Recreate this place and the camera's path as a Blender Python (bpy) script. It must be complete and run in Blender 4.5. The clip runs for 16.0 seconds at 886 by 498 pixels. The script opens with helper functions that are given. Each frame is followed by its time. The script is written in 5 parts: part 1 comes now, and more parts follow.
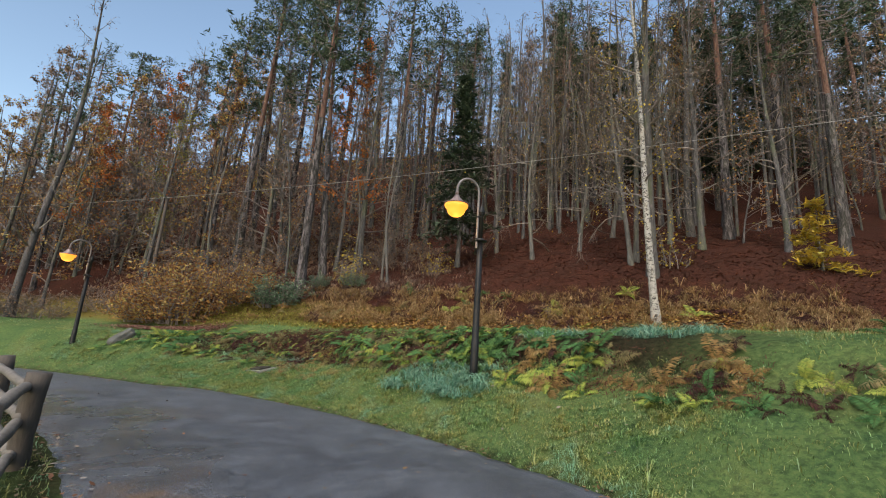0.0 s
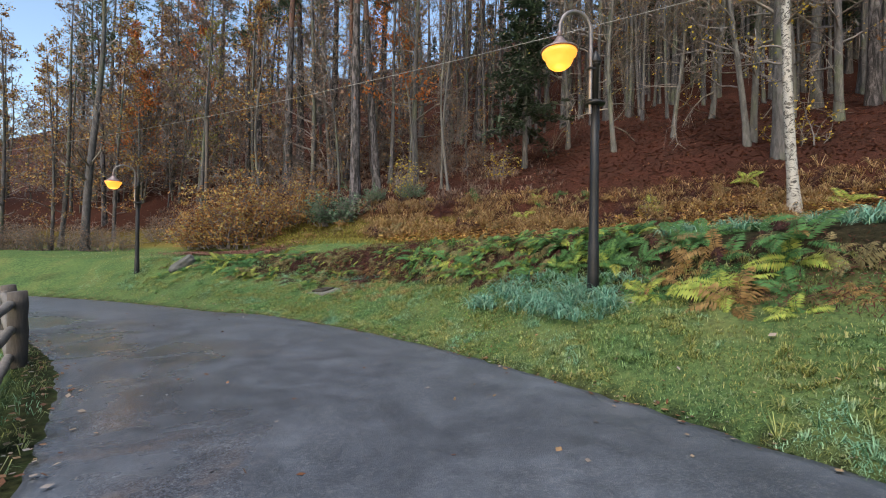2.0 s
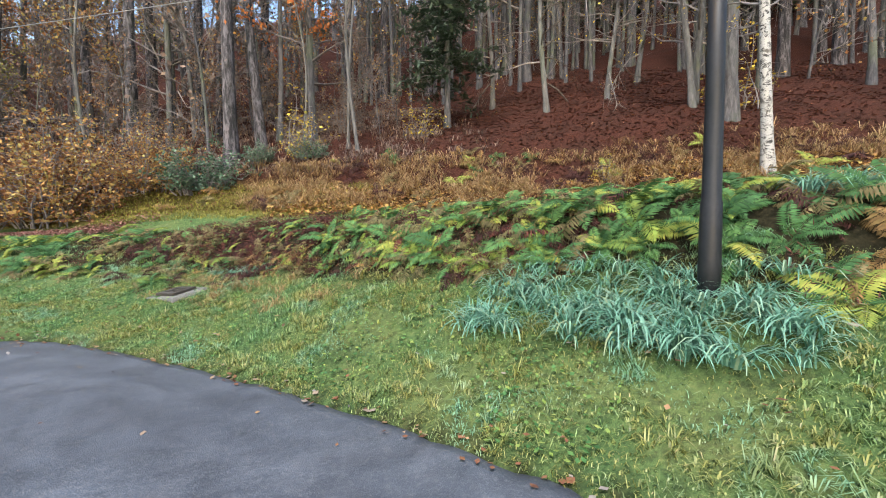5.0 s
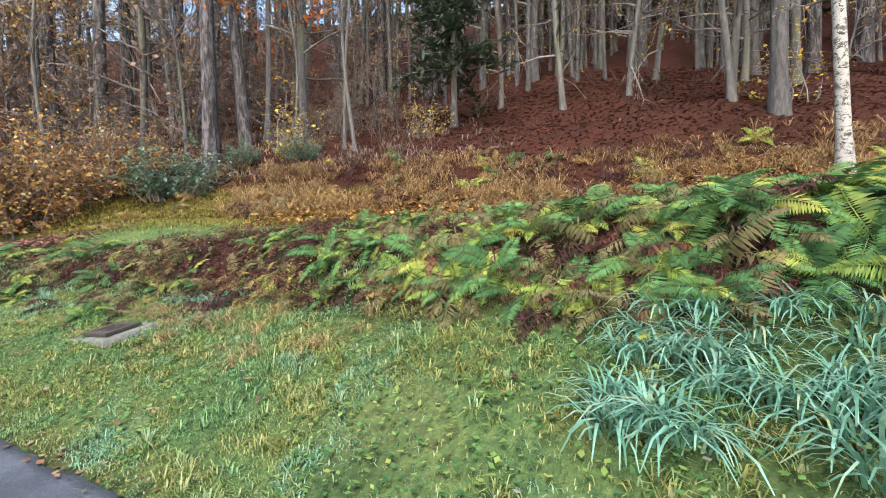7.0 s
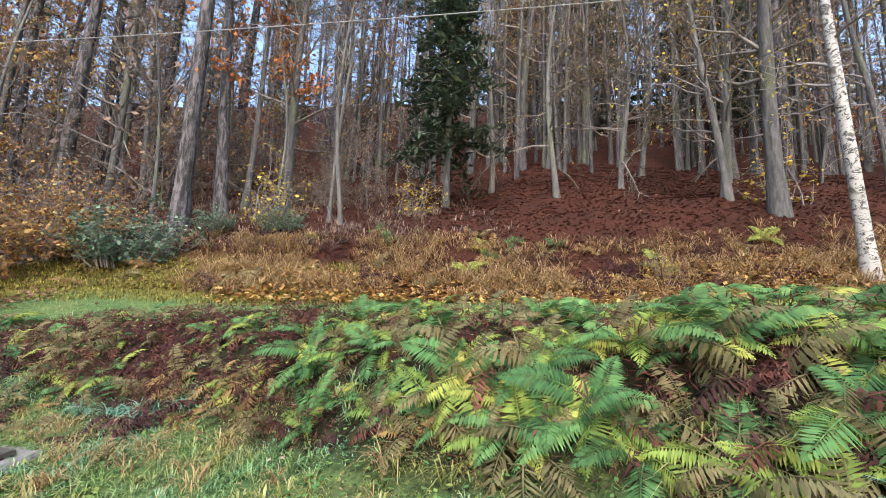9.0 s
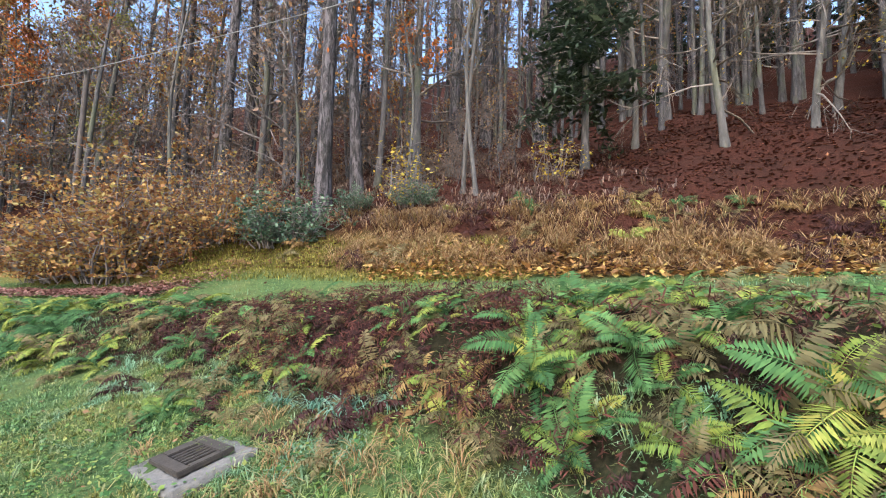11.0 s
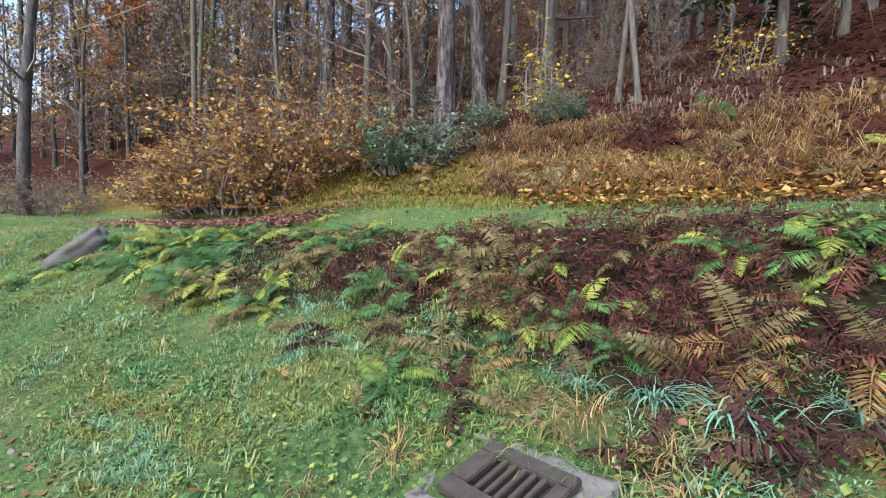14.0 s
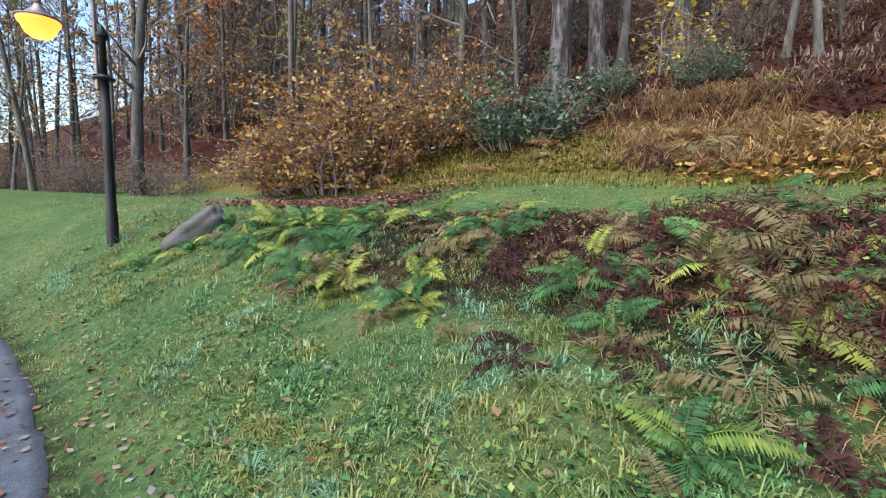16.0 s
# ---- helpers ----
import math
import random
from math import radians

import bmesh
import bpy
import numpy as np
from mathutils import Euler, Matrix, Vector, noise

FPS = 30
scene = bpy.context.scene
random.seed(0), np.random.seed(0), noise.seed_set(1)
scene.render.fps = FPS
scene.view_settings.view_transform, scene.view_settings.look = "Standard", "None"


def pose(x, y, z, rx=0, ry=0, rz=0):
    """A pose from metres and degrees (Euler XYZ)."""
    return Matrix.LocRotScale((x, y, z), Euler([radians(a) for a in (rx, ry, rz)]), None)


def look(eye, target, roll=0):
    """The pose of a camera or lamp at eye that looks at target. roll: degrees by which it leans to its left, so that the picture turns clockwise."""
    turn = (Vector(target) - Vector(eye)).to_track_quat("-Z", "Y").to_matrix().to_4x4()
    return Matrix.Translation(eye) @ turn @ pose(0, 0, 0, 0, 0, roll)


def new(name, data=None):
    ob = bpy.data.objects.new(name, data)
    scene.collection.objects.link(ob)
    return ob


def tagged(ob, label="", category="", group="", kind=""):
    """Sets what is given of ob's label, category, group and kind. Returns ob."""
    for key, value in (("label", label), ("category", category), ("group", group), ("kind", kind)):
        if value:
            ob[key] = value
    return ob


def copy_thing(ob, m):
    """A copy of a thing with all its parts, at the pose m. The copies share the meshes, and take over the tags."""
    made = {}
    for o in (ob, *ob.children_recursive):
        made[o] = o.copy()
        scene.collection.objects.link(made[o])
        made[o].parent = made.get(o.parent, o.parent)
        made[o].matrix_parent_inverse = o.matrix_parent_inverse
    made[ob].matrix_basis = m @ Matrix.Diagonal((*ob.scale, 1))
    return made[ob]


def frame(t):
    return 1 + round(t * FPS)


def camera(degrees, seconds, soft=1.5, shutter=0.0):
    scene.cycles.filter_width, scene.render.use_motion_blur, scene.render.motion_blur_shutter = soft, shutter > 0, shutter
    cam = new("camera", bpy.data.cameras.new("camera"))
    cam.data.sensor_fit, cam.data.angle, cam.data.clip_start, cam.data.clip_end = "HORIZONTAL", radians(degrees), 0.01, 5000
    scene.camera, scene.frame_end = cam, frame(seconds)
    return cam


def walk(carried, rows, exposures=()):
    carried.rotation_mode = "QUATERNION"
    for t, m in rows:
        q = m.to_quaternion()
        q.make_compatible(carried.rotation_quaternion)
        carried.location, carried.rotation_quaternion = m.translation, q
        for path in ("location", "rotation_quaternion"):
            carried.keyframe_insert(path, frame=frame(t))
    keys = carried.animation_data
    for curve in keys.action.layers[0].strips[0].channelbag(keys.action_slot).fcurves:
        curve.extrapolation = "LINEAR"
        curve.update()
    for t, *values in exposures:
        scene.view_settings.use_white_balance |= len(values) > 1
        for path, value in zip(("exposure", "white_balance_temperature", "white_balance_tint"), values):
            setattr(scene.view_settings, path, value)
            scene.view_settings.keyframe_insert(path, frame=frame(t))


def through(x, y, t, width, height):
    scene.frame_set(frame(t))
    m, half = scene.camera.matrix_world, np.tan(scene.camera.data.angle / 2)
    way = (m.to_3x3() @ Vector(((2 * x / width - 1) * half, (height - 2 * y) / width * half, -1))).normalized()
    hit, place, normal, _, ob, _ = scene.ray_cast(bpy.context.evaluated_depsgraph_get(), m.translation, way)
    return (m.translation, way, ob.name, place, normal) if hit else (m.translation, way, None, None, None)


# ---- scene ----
cam = camera(91.9, 16.0, soft=1.0)
PATH = [
    (0, (-0.752, 2.291, 2.039), (-0.619, 4.244, 2.446), 3.9),
    (0.5, (-0.789, 2.957, 2.001), (-0.682, 4.934, 2.285), 2.6),
    (1, (-0.941, 3.539, 1.949), (-0.921, 5.532, 2.116), 1.4),
    (1.5, (-1.118, 4.139, 1.937), (-1.225, 6.134, 2.028), 1.1),
    (2, (-1.348, 4.734, 1.906), (-1.438, 6.732, 1.91), 0.7),
    (2.5, (-1.573, 5.371, 1.9), (-1.659, 7.368, 1.854), -0.1),
    (3, (-1.782, 5.987, 1.905), (-1.757, 7.986, 1.861), -0.2),
    (3.5, (-1.907, 6.658, 1.875), (-1.863, 8.657, 1.811), -0.7),
    (4, (-2.027, 7.281, 1.872), (-1.821, 9.268, 1.792), -0.3),
    (4.2, (-2.057, 7.523, 1.873), (-1.79, 9.504, 1.789), -0.3),
    (6.3, (-2.333, 9.841, 1.832), (-1.863, 11.781, 1.697), -0.0),
    (6.5, (-2.352, 10.026, 1.853), (-1.868, 11.963, 1.734), -0.2),
    (7, (-2.378, 10.518, 1.875), (-1.946, 12.47, 1.812), -0.4),
    (7.5, (-2.454, 10.948, 1.9), (-1.986, 12.893, 1.912), 0.1),
    (8, (-2.551, 11.318, 1.932), (-1.974, 13.227, 2.084), 1.4),
    (8.2, (-2.581, 11.475, 1.943), (-1.981, 13.37, 2.158), 1.9),
    (10.3, (-3.017, 12.516, 2.198), (-2.711, 14.463, 2.538), 3.4),
    (10.5, (-3.166, 12.655, 2.183), (-2.928, 14.621, 2.46), 2.7),
    (11, (-3.438, 13.019, 2.11), (-3.377, 15.011, 2.274), 1.8),
    (11.5, (-3.647, 13.369, 2.09), (-3.71, 15.367, 2.164), 1.2),
    (12, (-3.994, 13.639, 2.04), (-4.091, 15.637, 2.057), 1.7),
    (12.5, (-4.295, 13.894, 2.002), (-4.511, 15.883, 1.988), 1.1),
    (13, (-4.563, 14.197, 2.004), (-4.837, 16.177, 1.936), 0.9),
    (13.5, (-4.921, 14.407, 1.966), (-5.156, 16.39, 1.865), 1.4),
    (14, (-5.224, 14.59, 1.934), (-5.504, 16.565, 1.785), 1.6),
    (14.5, (-5.516, 14.85, 1.924), (-5.911, 16.799, 1.715), 1.4),
    (15, (-5.842, 15.012, 1.865), (-6.206, 16.961, 1.605), 1.5),
    (15.5, (-6.151, 15.161, 1.816), (-6.579, 17.097, 1.553), 2.0),
    (16, (-6.492, 15.403, 1.821), (-7.062, 17.306, 1.59), 1.9),
]
EXPOSURE = [(0, 1.42, 6800, 10), (1, 1.7, 6550, 11), (2, 1.58, 6500, 11), (3.5, 1.95, 6400, 11), (6.5, 2.36, 6300, 13), (8.2, 2.33, 6200, 14), (10.5, 2.3, 6100, 16), (12.5, 2.12, 6050, 16), (13.5, 2.08, 6050, 14), (14.5, 2.28, 5950, 16), (15.5, 2.22, 5920, 14), (16, 1.99, 5900, 13)]
walk(cam, [(t, look(eye, target, roll)) for t, eye, target, roll in PATH], EXPOSURE)

# ---- light ----
world = bpy.data.worlds.new("sky")
scene.world = world
world.use_nodes = True
wn = world.node_tree
sky = wn.nodes.new("ShaderNodeTexSky")
sky.sky_type = 'NISHITA'
sky.sun_disc = False
sky.sun_elevation = radians(18)
sky.sun_rotation = radians(200)
sky.air_density = 1.0
sky.dust_density = 1.2
wn.nodes["Background"].inputs["Strength"].default_value = 0.11
wn.links.new(sky.outputs[0], wn.nodes["Background"].inputs["Color"])
sun_data = bpy.data.lights.new("sun", 'SUN')
sun_data.energy, sun_data.angle, sun_data.color = 1.5, radians(32), (1.0, 0.98, 0.94)
sun = new("sun", sun_data)
sun.matrix_world = look((0, 0, 40), (9, 14, 0))

# ---- terrain numbers ----
CX, CY, RAD = -22.197, -6.330, 27.064   # centre and radius of the road's outer edge
ROAD_W = 4.42
HX = [-60, 10, 17, 18.5, 19.5, 20.5, 21.5, 22.3, 23, 24.5, 27, 30, 34, 36, 45, 60, 110]
HZ = [-14, -2.0, 0.9, 1.75, 2.2, 2.7, 3.25, 3.9, 4.5, 5.4, 6.5, 8.0, 9.8, 10.8, 16.5, 26, 54]


def step(v, a, b):
    k = np.clip((np.asarray(v, float) - a) / (b - a), 0, 1)
    return k * k * (3 - 2 * k)


def road_z(x, y):
    w = (x + 0.2) * -0.79 + (y - 9.66) * 0.62
    return 0.076 * np.log1p(np.exp(np.clip((11.8 - w) / 2, -30, 8))) + 0.0


def edge_shift(a):
    """How far the road's outer edge lies inside its circle."""
    return 0.44 * step(a, 54, 60)


def s_of(x, y):
    """Distance outwards from the road's outer edge."""
    s = np.hypot(x - CX, y - CY) - RAD
    return s + edge_shift(np.degrees(np.arctan2(y - CY, x - CX))) * step(s, -3.6, -0.6) * (1 - step(s, 0.0, 2.4))


def a_of(x, y):
    return np.degrees(np.arctan2(y - CY, x - CX))


def on_arc(s, a):
    r = RAD + s
    return CX + r * np.cos(np.radians(a)), CY + r * np.sin(np.radians(a))


def h_of(x, y):
    return 0.355 * x + 0.935 * y


def wob(x, y, f, seed):
    v = 0.0
    for i in range(5):
        an = seed * 1.7 + i * 2.4
        v = v + np.sin((x * np.cos(an) + y * np.sin(an)) * f * (1 + 0.37 * i) + seed * 3.1 + i * 1.3)
    return v / 5


def bare_z(x, y):
    x, y = np.asarray(x, float), np.asarray(y, float)
    s, a, r = s_of(x, y), a_of(x, y), road_z(x, y)
    top = 1.95 - 0.45 * step(a, 50, 66)
    s = np.where(s > 0, s * (1 + 0.55 * step(a, 58, 71)), s)
    back = 0.34 * step(a, 46, 50) * (1 - 0.6 * step(a, 53, 56)) * step(s, 0.3, 1.6)
    xs = np.array([-30, -12, -5.2, -4.5, -4.3, -0.1, 0.0, 0.4, 1.3, 1.9, 2.1, 2.75, 3.05, 4.2, 7.0])
    v = np.interp(s - back, xs, [-5.0, -1.8, -0.05, 0.0, -0.05, -0.05, 0.0, 0.14, 0.6, 0.82, 0.95, 1.56, 1.7, 1.86, 2.05])
    v = r + np.where(v > 0.9, 0.9 + (v - 0.9) * (top - 0.9) / 1.05, v)
    h = h_of(x, y)
    hill = np.interp(h, HX, HZ) + 0.8 * step(x, 3, 9) - 0.5 * step(-x, 7, 14) * step(26 - h, 0, 4)
    k = 0.16
    m = np.maximum(v, hill)
    return m + k * np.log1p(np.exp(-np.abs(v - hill) / k))


def ground_z(x, y):
    x, y = np.asarray(x, float), np.asarray(y, float)
    s = s_of(x, y)
    off = step(s, 0.1, 1.0) + step(-s, 4.6, 5.4)
    rough = 0.035 * wob(x, y, 2.6, 1) + 0.02 * wob(x, y, 6.5, 2)
    big = 0.16 * wob(x, y, 0.9, 3) * step(h_of(x, y), 19, 24) + 0.06 * wob(x, y, 4.2, 17) * step(h_of(x, y), 19.5, 22) + 0.5 * wob(x, y, 0.22, 4) * step(h_of(x, y), 26, 40)
    near = 1 - step(np.hypot(x + 5.2, y - 16.36), 0.3, 0.75)
    z = bare_z(x, y) + off * rough + big
    seat = 0.735 + 0.17 * ((x + 5.17) * 0.63 + (y - 16.41) * 0.78)
    return z * (1 - near) + seat * near


# ---- materials ----
def ramp_node(nt, stops, src):
    r = nt.nodes.new("ShaderNodeValToRGB")
    el = r.color_ramp.elements
    while len(el) < len(stops):
        el.new(0.5)
    for e, (p, c) in zip(el, stops):
        e.position, e.color = p, (*c, 1)
    nt.links.new(src, r.inputs[0])
    return r.outputs[0]


def noise_node(nt, scale, detail=4, rough=0.6, stretch=None, dist=0.0, obj=False):
    n = nt.nodes.new("ShaderNodeTexNoise")
    n.inputs["Scale"].default_value, n.inputs["Detail"].default_value = scale, detail
    n.inputs["Roughness"].default_value, n.inputs["Distortion"].default_value = rough, dist
    if obj:
        src = nt.nodes.new("ShaderNodeTexCoord").outputs["Object"]
    else:
        src = nt.nodes.new("ShaderNodeNewGeometry").outputs["Position"]
    if stretch:
        m = nt.nodes.new("ShaderNodeMapping")
        m.inputs["Scale"].default_value = stretch
        nt.links.new(src, m.inputs[0])
        src = m.outputs[0]
    nt.links.new(src, n.inputs["Vector"])
    return n.outputs[0]


def mixc(nt, fac, a, b, mode='MIX'):
    m = nt.nodes.new("ShaderNodeMix")
    m.data_type, m.blend_type = 'RGBA', mode
    for i, v in ((0, fac), (6, a), (7, b)):
        if isinstance(v, (int, float)):
            m.inputs[i].default_value = v
        elif isinstance(v, tuple):
            m.inputs[i].default_value = (*v, 1)
        else:
            nt.links.new(v, m.inputs[i])
    return m.outputs[2]


def mathn(nt, op, a, b=0.0):
    m = nt.nodes.new("ShaderNodeMath")
    m.operation = op
    for i, v in enumerate((a, b)):
        if isinstance(v, (int, float)):
            m.inputs[i].default_value = v
        else:
            nt.links.new(v, m.inputs[i])
    return m.outputs[0]


def base_mat(name, rough=0.8, metal=0.0):
    m = bpy.data.materials.new(name)
    m.use_nodes = True
    nt = m.node_tree
    b = nt.nodes["Principled BSDF"]
    b.inputs["Roughness"].default_value, b.inputs["Metallic"].default_value = rough, metal
    return m, nt, b


def bump(nt, b, height, strength=0.5, dist=0.02):
    n = nt.nodes.new("ShaderNodeBump")
    n.inputs["Strength"].default_value, n.inputs["Distance"].default_value = strength, dist
    nt.links.new(height, n.inputs["Height"])
    nt.links.new(n.outputs[0], b.inputs["Normal"])


def leaf_mat(name, stops, rough=0.55, through=0.25, obj_random=False, shade_or_wear=0.5):
    """Leaves and blades: colour picked island by island, light passing through the blade."""
    m, nt, b = base_mat(name, rough)
    g = nt.nodes.new("ShaderNodeNewGeometry")
    rnd = g.outputs["Random Per Island"]
    if obj_random:
        o = nt.nodes.new("ShaderNodeObjectInfo")
        rnd = mathn(nt, 'ADD', mathn(nt, 'MULTIPLY', rnd, 0.4), mathn(nt, 'MULTIPLY', o.outputs["Random"], 0.6))
    col = ramp_node(nt, stops, rnd)
    # Noise patches darken the colour: painted shade for the gaps between leaves.
    gap_shade = ramp_node(nt, [(0.4, (0, 0, 0)), (0.64, (shade_or_wear, shade_or_wear, shade_or_wear))], noise_node(nt, 6.0, 4, 0.65))
    col = mixc(nt, gap_shade, col, mixc(nt, 1.0, col, (0.42, 0.4, 0.36), 'MULTIPLY'))
    nt.links.new(col, b.inputs["Base Color"])
    b.inputs["Specular IOR Level"].default_value = 0.16
    if through:
        t = nt.nodes.new("ShaderNodeBsdfTranslucent")
        nt.links.new(col, t.inputs[0])
        mx = nt.nodes.new("ShaderNodeMixShader")
        mx.inputs[0].default_value = through
        nt.links.new(b.outputs[0], mx.inputs[1])
        nt.links.new(t.outputs[0], mx.inputs[2])
        nt.links.new(mx.outputs[0], nt.nodes["Material Output"].inputs[0])
    return m


def bark_mat(name, c1, c2, c3, moss=0.0, scale=9.0, spread=0.18):
    m, nt, b = base_mat(name, 0.9)
    n1 = noise_node(nt, scale, 6, 0.7, (1, 1, 0.22), 0.6, obj=True)
    n2 = noise_node(nt, 1.1, 3, 0.6, (1, 1, 0.5))
    col = ramp_node(nt, [(0.5 - spread, c1), (0.5, c2), (0.5 + spread, c3)], n1)
    if moss:
        col = mixc(nt, mathn(nt, 'MULTIPLY', ramp_node(nt, [(0.5, (0, 0, 0)), (0.66, (1, 1, 1))], n2), moss), col, (0.09, 0.11, 0.05))
    nt.links.new(col, b.inputs["Base Color"])
    bump(nt, b, n1, 0.8, 0.03)
    return m


MAT_BARK_GREY = bark_mat("grey_bark", (0.02, 0.019, 0.02), (0.056, 0.053, 0.055), (0.115, 0.108, 0.11), 0.45)
MAT_BARK_PINE = bark_mat("pine_bark", (0.009, 0.008, 0.009), (0.04, 0.035, 0.038), (0.11, 0.098, 0.106), 0.1, 8, 0.09)
MAT_BARK_RED = bark_mat("red_pine_bark", (0.042, 0.021, 0.0165), (0.091, 0.0476, 0.036), (0.14, 0.0805, 0.06), 0.0, 9)
MAT_BARK_PALE = bark_mat("pale_bark", (0.0396, 0.0367, 0.0348), (0.0858, 0.0816, 0.0777), (0.145, 0.139, 0.133), 0.35, 7)
# Twig tone paled, with the haze over distant trees mixed into it.
MAT_TWIG = bark_mat("twig", (0.07, 0.06, 0.058), (0.135, 0.119, 0.115), (0.2, 0.18, 0.175), 0.0, 3)
MAT_TWIG_PALE = bark_mat("lichened_twig", (0.07, 0.06, 0.052), (0.14, 0.12, 0.105), (0.22, 0.2, 0.175), 0.0, 3)


def birch_mat():
    m, nt, b = base_mat("birch_bark", 0.75)
    n1 = noise_node(nt, 3.2, 6, 0.8, (1, 1, 1.5), 2.2, obj=True)
    n2 = noise_node(nt, 1.7, 3, 0.6, None, 0.5, obj=True)
    col = ramp_node(nt, [(0.0, (0.17, 0.16, 0.15)), (0.5, (0.32, 0.31, 0.295)), (0.54, (0.11, 0.1, 0.095)), (0.59, (0.02, 0.018, 0.017))], n1)
    col = mixc(nt, ramp_node(nt, [(0.55, (0, 0, 0)), (0.63, (1, 1, 1))], n2), col, (0.07, 0.06, 0.05))
    nt.links.new(col, b.inputs["Base Color"])
    bump(nt, b, n1, 0.5, 0.02)
    return m


MAT_BIRCH = birch_mat()
MAT_NEEDLE_PINE = leaf_mat("pine_needles", [(0.0, (0.03, 0.05, 0.03)), (0.6, (0.06, 0.09, 0.05)), (1.0, (0.1, 0.12, 0.07))], 0.5, 0.15)
MAT_NEEDLE_SPRUCE = leaf_mat("spruce_needles", [(0.0, (0.03, 0.047, 0.032)), (0.7, (0.056, 0.085, 0.056)), (1.0, (0.09, 0.12, 0.075))], 0.6, 0.15)
# Brown greyed and lightened to paint in the haze of far woods.
MAT_LEAF_BROWN = leaf_mat("brown_leaves", [(0.0, (0.11, 0.08, 0.068)), (0.5, (0.19, 0.138, 0.113)), (0.85, (0.26, 0.18, 0.135)), (1.0, (0.33, 0.2, 0.1))], 0.7)
MAT_LEAF_ORANGE = leaf_mat("orange_leaves", [(0.0, (0.22, 0.07, 0.025)), (0.5, (0.4, 0.13, 0.035)), (1.0, (0.5, 0.2, 0.06))], 0.65)
MAT_LEAF_GOLD = leaf_mat("golden_beech_leaves", [(0.0, (0.1, 0.045, 0.026)), (0.35, (0.24, 0.115, 0.048)), (0.7, (0.42, 0.25, 0.085)), (1.0, (0.34, 0.31, 0.11))], 0.65)
MAT_LEAF_YELLOW = leaf_mat("yellow_leaves", [(0.0, (0.3, 0.2, 0.03)), (0.6, (0.5, 0.36, 0.05)), (1.0, (0.42, 0.4, 0.09))], 0.6)
MAT_LEAF_DARK = leaf_mat("evergreen_leaves", [(0.0, (0.035, 0.075, 0.045)), (0.6, (0.085, 0.15, 0.095)), (1.0, (0.18, 0.25, 0.17))], 0.4, 0.15)
MAT_LEAF_OLIVE = leaf_mat("olive_leaves", [(0.0, (0.11, 0.1, 0.03)), (0.6, (0.2, 0.19, 0.05)), (1.0, (0.28, 0.25, 0.07))], 0.6)
MAT_LITTER = leaf_mat("fallen_beech_leaves", [(0.0, (0.05, 0.016, 0.011)), (0.45, (0.1, 0.03, 0.018)), (0.8, (0.17, 0.06, 0.034)), (1.0, (0.3, 0.15, 0.085))], 0.6, 0.1)
MAT_DRIFT = leaf_mat("fresh_fallen_leaves", [(0.0, (0.12, 0.05, 0.04)), (0.5, (0.22, 0.1, 0.08)), (1.0, (0.34, 0.2, 0.16))], 0.6, 0.1)
MAT_LITTER_MIX = leaf_mat("fallen_mixed_leaves", [(0.0, (0.09, 0.0425, 0.03)), (0.4, (0.195, 0.085, 0.045)), (0.7, (0.285, 0.187, 0.1)), (1.0, (0.255, 0.23, 0.22))], 0.5, 0.1)
def grass_mat():
    m, nt, b = base_mat("lawn_grass", 0.5)
    rnd = nt.nodes.new("ShaderNodeNewGeometry").outputs["Random Per Island"]
    green = ramp_node(nt, [(0.0, (0.038, 0.095, 0.032)), (0.5, (0.11, 0.225, 0.075)), (1.0, (0.21, 0.35, 0.13))], rnd)
    mossy = ramp_node(nt, [(0.0, (0.09, 0.105, 0.026)), (0.5, (0.2, 0.21, 0.052)), (0.9, (0.3, 0.29, 0.08)), (1.0, (0.34, 0.27, 0.13))], rnd)
    pale = ramp_node(nt, [(0.0, (0.09, 0.2, 0.1)), (0.5, (0.15, 0.29, 0.16)), (1.0, (0.22, 0.37, 0.225))], rnd)
    col = mixc(nt, ramp_node(nt, [(0.38, (0, 0, 0)), (0.5, (1, 1, 1))], noise_node(nt, 1.1, 5, 0.65, None, 0.6)), green, mossy)
    col = mixc(nt, ramp_node(nt, [(0.52, (0, 0, 0)), (0.62, (1, 1, 1))], noise_node(nt, 1.1, 4, 0.6, (1, 1, 1.3), 0.8)), col, pale)
    nt.links.new(col, b.inputs["Base Color"])
    t = nt.nodes.new("ShaderNodeBsdfTranslucent")
    nt.links.new(col, t.inputs[0])
    mx = nt.nodes.new("ShaderNodeMixShader")
    mx.inputs[0].default_value = 0.22
    nt.links.new(b.outputs[0], mx.inputs[1])
    nt.links.new(t.outputs[0], mx.inputs[2])
    nt.links.new(mx.outputs[0], nt.nodes["Material Output"].inputs[0])
    return m


MAT_GRASS = grass_mat()
MAT_GRASS_LUSH = leaf_mat("lush_grass", [(0.0, (0.06, 0.14, 0.035)), (0.35, (0.12, 0.24, 0.06)), (0.7, (0.21, 0.31, 0.08)), (0.92, (0.32, 0.34, 0.11)), (1.0, (0.42, 0.34, 0.18))], 0.55)
MAT_GRASS_BLUE = leaf_mat("bluish_grass", [(0.0, (0.072, 0.185, 0.118)), (0.5, (0.136, 0.296, 0.209)), (0.9, (0.224, 0.397, 0.3)), (1.0, (0.288, 0.333, 0.182))], 0.4)
